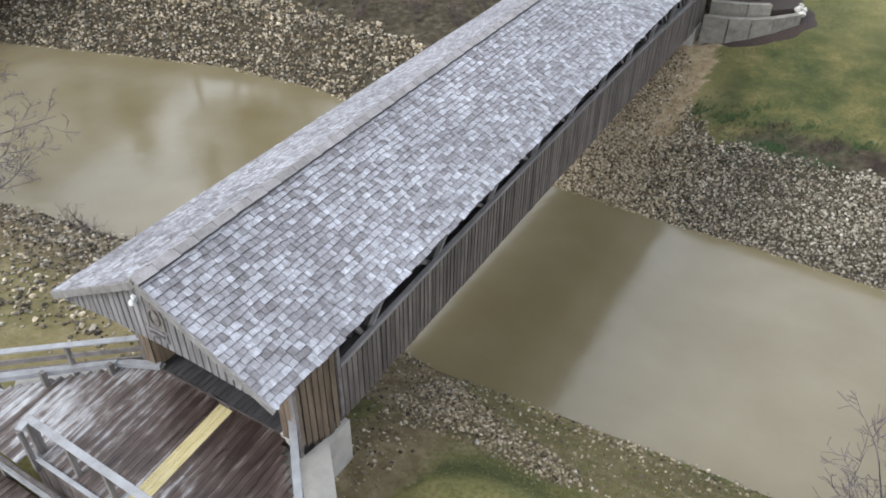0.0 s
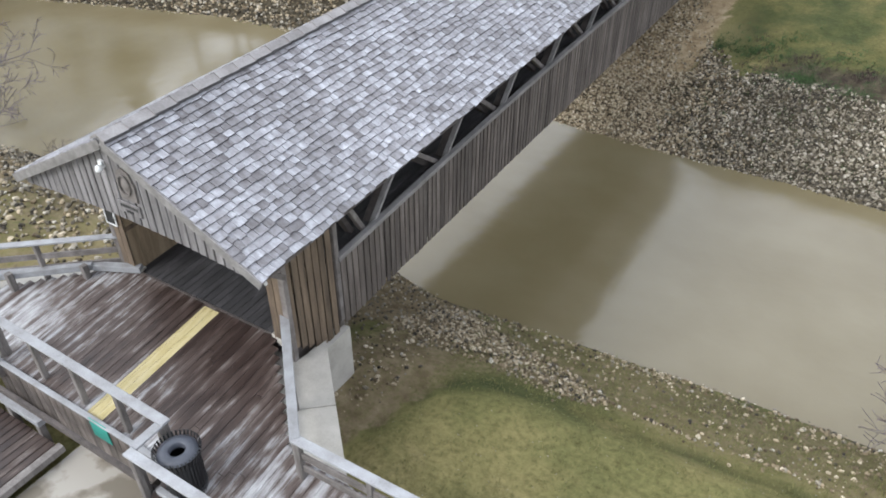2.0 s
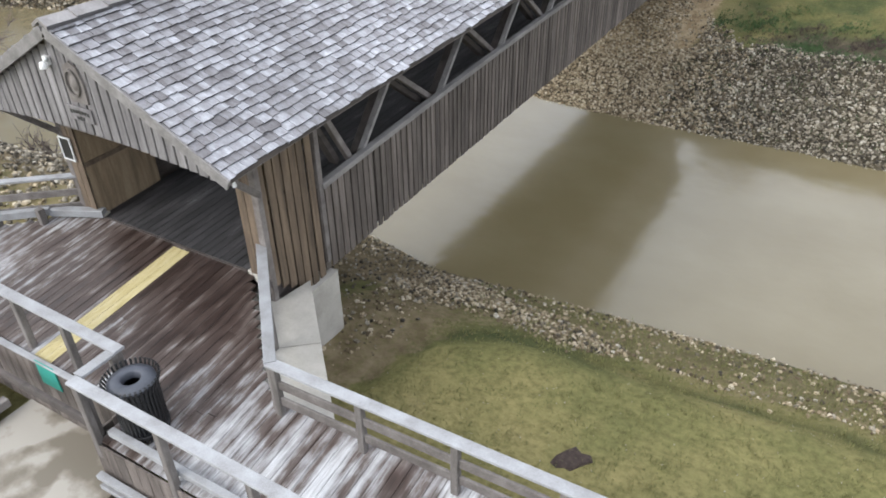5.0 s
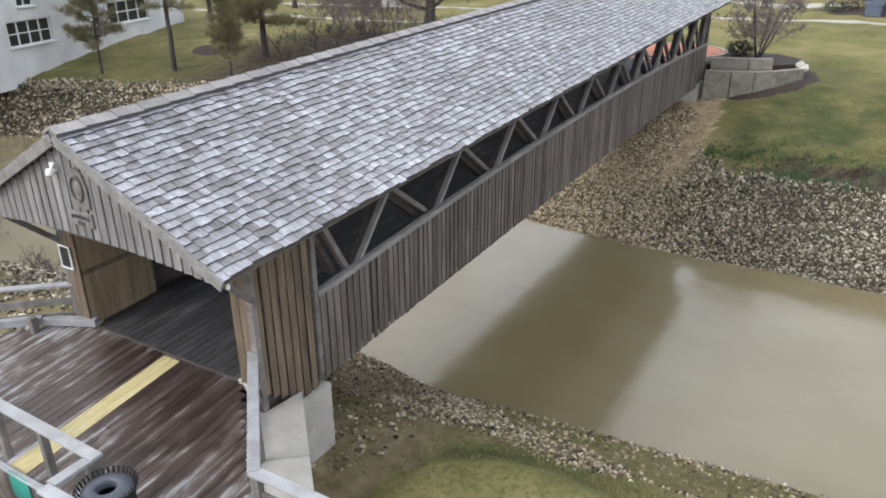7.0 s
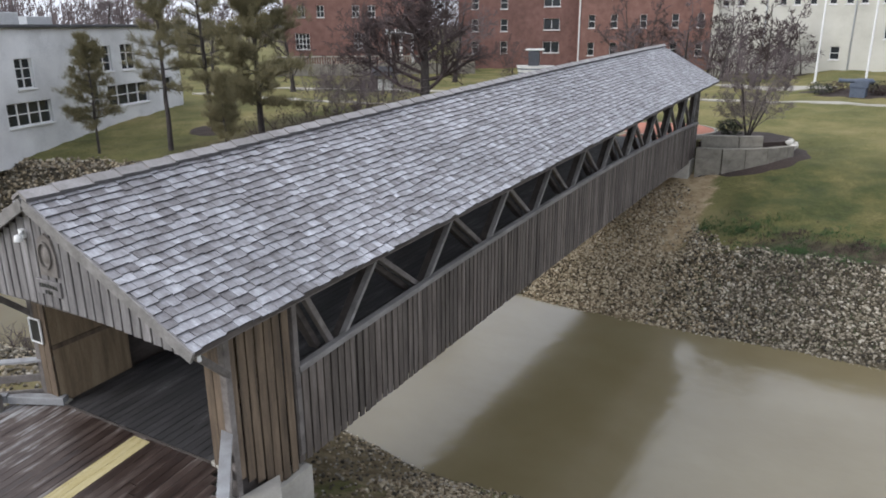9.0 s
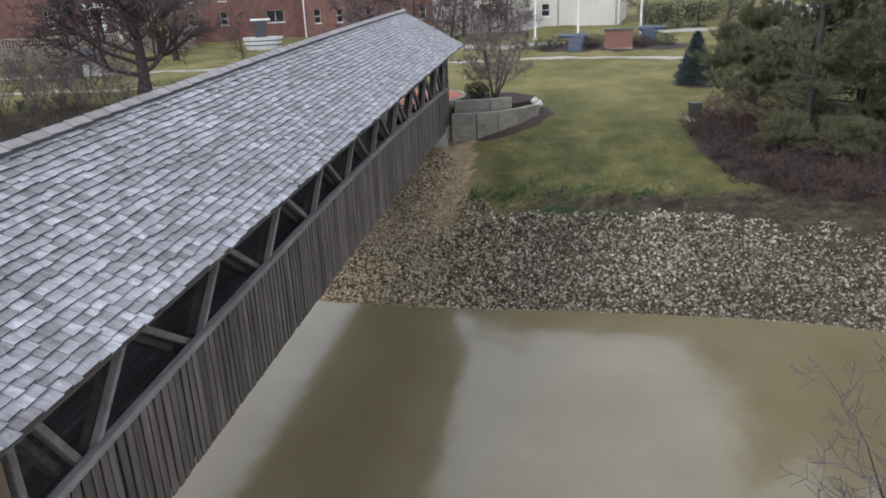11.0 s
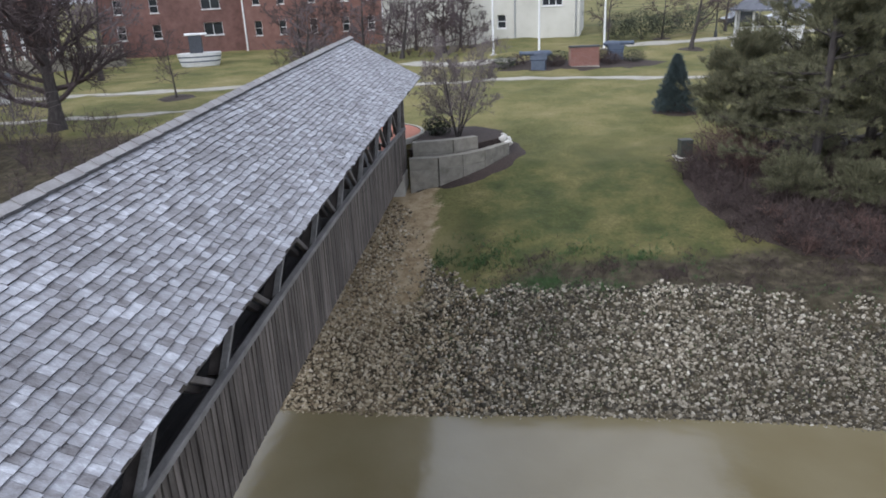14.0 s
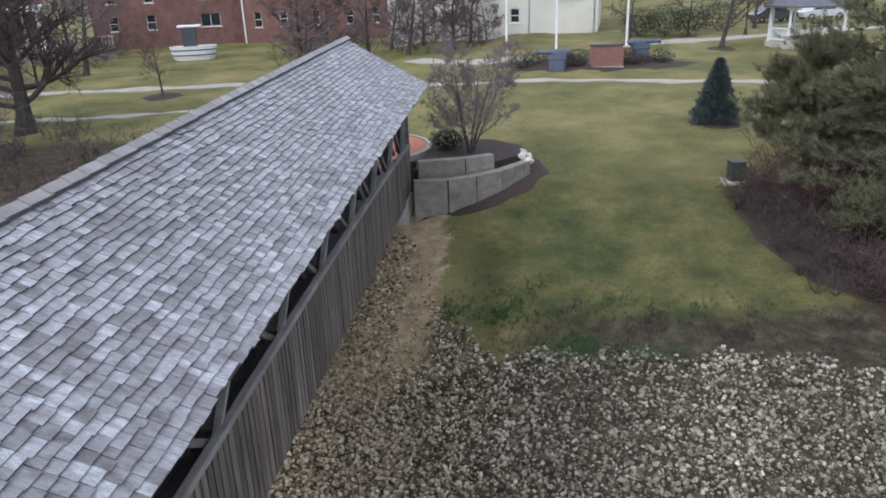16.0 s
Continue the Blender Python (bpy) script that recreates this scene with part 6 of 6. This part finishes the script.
# ---- buildings ----
def facade(name, a, c, base, top, wall_m, label, windows, depth=9.0, cap=None, cap_h=0.35, extra=()):
    """A building whose front runs from a to c; windows: (u, z, width, height, panes across, panes up, frame material)."""
    ax, ay = a
    ln = math.hypot(c[0] - ax, c[1] - ay)
    turn = math.degrees(math.atan2(c[1] - ay, c[0] - ax))
    h = thing(name, label, "building", (ax, ay, base), turn)
    H = top - base
    # front wall with true openings: piers, spandrels and lintels between the windows
    pieces = []

    class Pieces:
        def box(self, c, size):
            if min(size) > 0.001:
                pieces.append(Build().box(c, size))

    b = Pieces()
    edges = sorted({0.0, ln} | {e for w in windows for e in (w[0] - w[2] / 2, w[0] + w[2] / 2) if 0 < e < ln})
    for u0, u1 in zip(edges, edges[1:]):
        um, z = (u0 + u1) / 2, -1.0
        for w in sorted((w for w in windows if abs(um - w[0]) < w[2] / 2), key=lambda w: w[1]):
            lo, hi = w[1] - w[3] / 2 - base, w[1] + w[3] / 2 - base
            b.box((um, 0.15, (z + lo) / 2), (u1 - u0, 0.3, lo - z))
            z = hi
        b.box((um, 0.15, (z + H) / 2), (u1 - u0, 0.3, H - z))
    for piece in pieces:
        part("wall", piece, wall_m, h)
    part("body", Build().box((ln / 2, 0.31 + depth / 2, H / 2 - 0.5), (ln, depth, H + 1)), wall_m, h)
    part("roof", Build().box((ln / 2, depth / 2 + 0.15, H + 0.06), (ln + 0.1, depth + 0.4, 0.12)), m_dark_roof, h)
    if cap:
        part("cornice", Build().beam((-0.15, -0.06, H + cap_h / 2), (ln + 0.15, -0.06, H + cap_h / 2), 0.5, cap_h, 0.03), cap, h)
    for u, zc, w, hh, nx, nz, fm in windows:
        z = zc - base
        win = part("window", Build().box((u, 0.24, z), (w, 0.03, hh)), m_glass, h)
        for i in range(nx + 1):
            part("frame", Build().beam((u - w / 2 + w * i / nx, 0.17, z - hh / 2), (u - w / 2 + w * i / nx, 0.17, z + hh / 2), 0.09 if i in (0, nx) else 0.06, 0.09, 0.005), fm, win)
        for j in range(nz + 1):
            part("frame", Build().beam((u - w / 2, 0.165, z - hh / 2 + hh * j / nz), (u + w / 2, 0.165, z - hh / 2 + hh * j / nz), 0.09, 0.09 if j in (0, nz) else 0.06, 0.005), fm, win)
        part("sill", Build().beam((u - w / 2 - 0.08, -0.03, z - hh / 2 - 0.06), (u + w / 2 + 0.08, -0.03, z - hh / 2 - 0.06), 0.14, 0.09, 0.01), m_white, win)
    return h


def rows_of(us, zs, w, h, nx, nz, fm):
    return [(u, z, w, h, nx, nz, fm) for u in us for z in zs]


wx = [(6.88, 3.08, 1.4, 1.72, 2, 3, m_white), (6.84, 0.75, 3.63, 1.37, 4, 2, m_white), (14.42, 3.61, 1.56, 1.71, 2, 3, m_white), (17.12, 3.64, 1.67, 1.77, 2, 3, m_white), (16.73, 1.04, 4.79, 1.44, 4, 2, m_white), (13.14, 0.96, 0.81, 1.05, 1, 2, m_white), (21.79, 1.29, 1.36, 1.19, 2, 2, m_white)]
wb = facade("white_building", (-32.6, 14.4), (-40.2, 37.0), -1.2, 5.65, m_white_wall, "white two-storey building with dark framed windows", wx, 12, m_dark_roof, 0.2)
for u, v, w, hh in ((4, 3, 1.6, 0.9), (7, 4, 1.2, 1.2), (8.6, 3.4, 1.8, 0.9), (13, 5, 2.4, 0.7)):
    part("roof_unit", Build().beam((u, v, 6.9 + hh / 2), (u + w, v, 6.9 + hh / 2), 1.2, hh, 0.03), m_metal, wb)
facade("brick_building", (-39.5, 83.0), (-25.2, 89.4), -0.2, 10.2, m_brick_dark, "three-storey dark brick building with white parapet", rows_of((2.2, 6.0), (8.4, 5.6, 2.8), 0.9, 1.5, 1, 2, m_white) + rows_of((12.2,), (8.6, 5.7, 2.8), 2.1, 1.4, 2, 1, m_white), 12, m_white, 0.5)
red = facade("brick_building", (-24.9, 88.2), (-8.2, 91.8), -0.2, 11.6, m_brick, "long red brick building with pale green cornice", rows_of((1.8, 4.6, 8.2, 12.0, 15.0), (9.6, 6.0, 2.6), 0.8, 1.6, 1, 2, m_white), 12, m_green_roof, 0.7)
cream = facade("cream_building", (-6.2, 76.5), (12.7, 74.15), 0.9, 10.0, m_cream, "cream painted building with small dark windows", [(u, 7.9, 0.62, 1.15, 1, 2, m_white) for u in (1.2, 2.7, 6.6, 7.9, 9.3, 11.0, 12.4, 13.6, 15.4, 17.4)] + [(11.7, 2.9, 0.8, 1.2, 1, 2, m_white), (16.5, 4.8, 1.9, 1.2, 3, 1, m_white)], 14, m_dark_roof, 0.25)
for u in (5.2, 12.98, 18.7):
    part("downpipe", Build().tube((u, -0.07, 0.0), (u, -0.07, 9.0), 0.07, 0.07, 8), m_metal, cream, "grey downpipe")
for u in (0.25, 16.4):
    part("downpipe", Build().tube((u, -0.08, 0.0), (u, -0.08, 11.6), 0.09, 0.09, 8), m_white, red, "white downpipe")
mansion = facade("brick_mansion", (-56, 67.5), (-41.0, 77.5), 1.2, 10.2, m_brick, "red brick mansion with white trim and terrace", rows_of((2.2, 4.6, 9.0, 11.0), (7.4,), 0.9, 1.4, 2, 2, m_white) + rows_of((2.2, 9.6), (3.8,), 1.8, 1.9, 4, 3, m_white), 10, m_white, 0.45)
part("roof_slope", Build().add([(-0.3, 0, 9.3), (18.3, 0, 9.3), (16, 5, 12.5), (2, 5, 12.5), (-0.3, 10, 9.3), (18.3, 10, 9.3)], [(0, 1, 2, 3), (1, 5, 2), (5, 4, 3, 2), (4, 0, 3)]), m_slate, mansion)
for u in (13.2, 14.6, 16.0, 17.4):
    part("column", Build().lathe((u, -2.2, -0.2), [(0.26, 0), (0.22, 0.3), (0.19, 3.4), (0.25, 3.6)], 12), m_white, mansion, smooth=True)
part("portico", Build().beam((12.6, -1.4, 3.7), (18.0, -1.4, 3.7), 2.8, 0.6, 0.05), m_white, mansion)
terr = thing("terrace_balustrade", "pale stone balustrade before the mansion", "balustrade", (-53, 62.0, 0.0), 33)
part("wall", Build().box((12, 0.3, 0.3), (24, 0.5, 2.0)), m_block, terr)
part("rail", Build().beam((0, 0.3, 2.15), (24, 0.3, 2.15), 0.35, 0.16), m_path, terr)
for i in range(80):
    part("baluster", Build().lathe((0.15 + i * 0.3, 0.3, 1.3), [(0.07, 0), (0.05, 0.15), (0.09, 0.35), (0.05, 0.65), (0.07, 0.78)], 6), m_path, terr)

# boat-shaped play cabin before the brick building
boat = thing("boat_cabin", "white and blue boat-shaped play cabin", "play cabin", (-23.9, 72.4, float(height(-23.9, 72.4))), 20)
boat.scale = (0.92, 0.92, 1.0)
hull = Build()
for j, (z, k) in enumerate(((0.0, 0.86), (0.45, 0.95), (0.9, 1.0), (1.25, 1.04))):
    for i in range(20):
        a = 6.2832 * i / 20
        hull.v.append((2.2 * k * math.copysign(abs(math.cos(a)) ** 0.8, math.cos(a)), 1.0 * k * math.sin(a), z))
hull.f = [(j * 20 + i, j * 20 + (i + 1) % 20, j * 20 + 20 + (i + 1) % 20, j * 20 + 20 + i) for j in range(3) for i in range(20)] + [tuple(range(60, 80))]
part("hull", hull, m_white, boat)
for z, k in ((0.42, 0.952), (0.85, 1.0)):
    bz = Build()
    bz.v = [((2.21 * k + 0.02) * math.copysign(abs(math.cos(6.2832 * i / 20)) ** 0.8, math.cos(6.2832 * i / 20)), (k + 0.02) * math.sin(6.2832 * i / 20), z + d) for d in (0, 0.11) for i in range(20)]
    bz.f = [(i, (i + 1) % 20, 20 + (i + 1) % 20, 20 + i) for i in range(20)]
    part("stripe", bz, m_cannon, boat, "blue stripe")
part("cabin", Build().beam((-0.2, 0, 1.25), (-0.2, 0, 2.9), 1.3, 1.5, 0.03), m_can_lid, boat)
part("cabin_roof", Build().beam((-1.2, 0, 2.98), (1.0, 0, 2.98), 1.7, 0.16, 0.03), m_white, boat)
win = part("window", Build().box((-0.1, -0.665, 2.2), (0.6, 0.02, 0.7)), m_glass, boat)
for p0, p1 in (((-0.42, -0.68, 1.83), (-0.42, -0.68, 2.57)), ((0.22, -0.68, 1.83), (0.22, -0.68, 2.57)), ((-0.42, -0.68, 1.83), (0.22, -0.68, 1.83)), ((-0.42, -0.68, 2.57), (0.22, -0.68, 2.57)), ((-0.1, -0.68, 1.83), (-0.1, -0.68, 2.57)), ((-0.42, -0.68, 2.2), (0.22, -0.68, 2.2))):
    part("frame", Build().beam(p0, p1, 0.06, 0.06, 0.005), m_white, win)
kiosk = thing("information_kiosk", "small dark roofed kiosk with a white board", "kiosk", ground_at(-25.5, 45.0), 30)
for s in (-0.6, 0.6):
    part("post", Build().beam((s, 0, -0.1), (s, 0, 2.2), 0.12, 0.12), m_post, kiosk)
part("board", Build().beam((-0.6, -0.05, 1.35), (0.6, -0.05, 1.35), 0.06, 0.9, 0.01), m_white, kiosk)
part("roof", Build().add([(-1.0, -0.7, 2.1), (1.0, -0.7, 2.1), (1.0, 0, 2.8), (-1.0, 0, 2.8), (-1.0, 0.7, 2.1), (1.0, 0.7, 2.1)], [(0, 1, 2, 3), (3, 2, 5, 4), (0, 3, 4), (1, 5, 2), (0, 4, 5, 1)]), m_dark_roof, kiosk)


def car(x, y, turn, k):
    c = thing("parked_car", ("silver", "dark", "white")[k] + " parked car by the path", "car", ground_at(x, y), turn, group="parked cars")
    prof = [(-2.1, 0.35), (-2.15, 0.75), (-1.5, 0.9), (-0.9, 1.42), (0.6, 1.45), (1.2, 0.98), (2.05, 0.85), (2.15, 0.4)]
    b = Build()
    b.add([(x0, s * 0.85, z0) for s in (-1, 1) for x0, z0 in prof], [tuple(range(8)), tuple(range(15, 7, -1))] + [(i, 8 + i, 8 + (i + 1) % 8, (i + 1) % 8) for i in range(8)])
    part("body", b, m_car[k], c)
    for s in (-1, 1):
        part("window", Build().add([(-1.25, s * 0.855, 0.98), (-0.8, s * 0.855, 1.36), (0.5, s * 0.855, 1.38), (0.95, s * 0.855, 1.0), (-1.25, s * 0.845, 0.98), (-0.8, s * 0.845, 1.36), (0.5, s * 0.845, 1.38), (0.95, s * 0.845, 1.0)], [(0, 1, 2, 3), (7, 6, 5, 4)]), m_glass, c)
        for wx_ in (-1.35, 1.35):
            t = Build().lathe((0, 0, 0), [(0.2, -0.1), (0.31, -0.1), (0.33, 0.0), (0.31, 0.1), (0.2, 0.1)], 16)
            t.v = [(p[0] + wx_, p[2] + s * 0.8, p[1] + 0.33) for p in t.v]
            part("wheel", t, m_black, c)


car(29.5, 80.5, 10, 1)
car(34, 80.8, 10, 0)

# distant woods on the horizon
rw = random.Random(77)
woods = Build()
for i in range(680):
    a = rw.uniform(-1.25, 1.1) if i < 560 else rw.uniform(-1.35, -0.85)
    d = rw.uniform(190, 320) if i < 560 else rw.uniform(105, 150)
    x, y = d * math.sin(a), d * math.cos(a)
    hh = rw.uniform(8, 14)
    z0 = float(height(x, y))
    woods.tube((x, y, z0), (x, y, z0 + hh * 0.85), 0.25, 0.06, 4, caps=False)
    for _ in range(46):
        f = rw.random()
        px, py, pz = x + rw.gauss(0, 1.9) * (1.1 - f * 0.7), y + rw.gauss(0, 1.5), z0 + hh * (0.15 + 0.85 * f)
        s, ang = rw.uniform(0.5, 1.5), rw.uniform(0.5, 2.6)
        ex, ez = s * math.cos(ang), s * math.sin(ang)
        woods.add([(px - ez * 0.14, py, pz + ex * 0.14), (px + ez * 0.14, py, pz - ex * 0.14), (px + ex, py + 0.2, pz + ez)], [(0, 1, 2)])
solid("distant_woods", woods, m_twig_red, "grey-brown leafless woods on the horizon", "woods", "stuff")
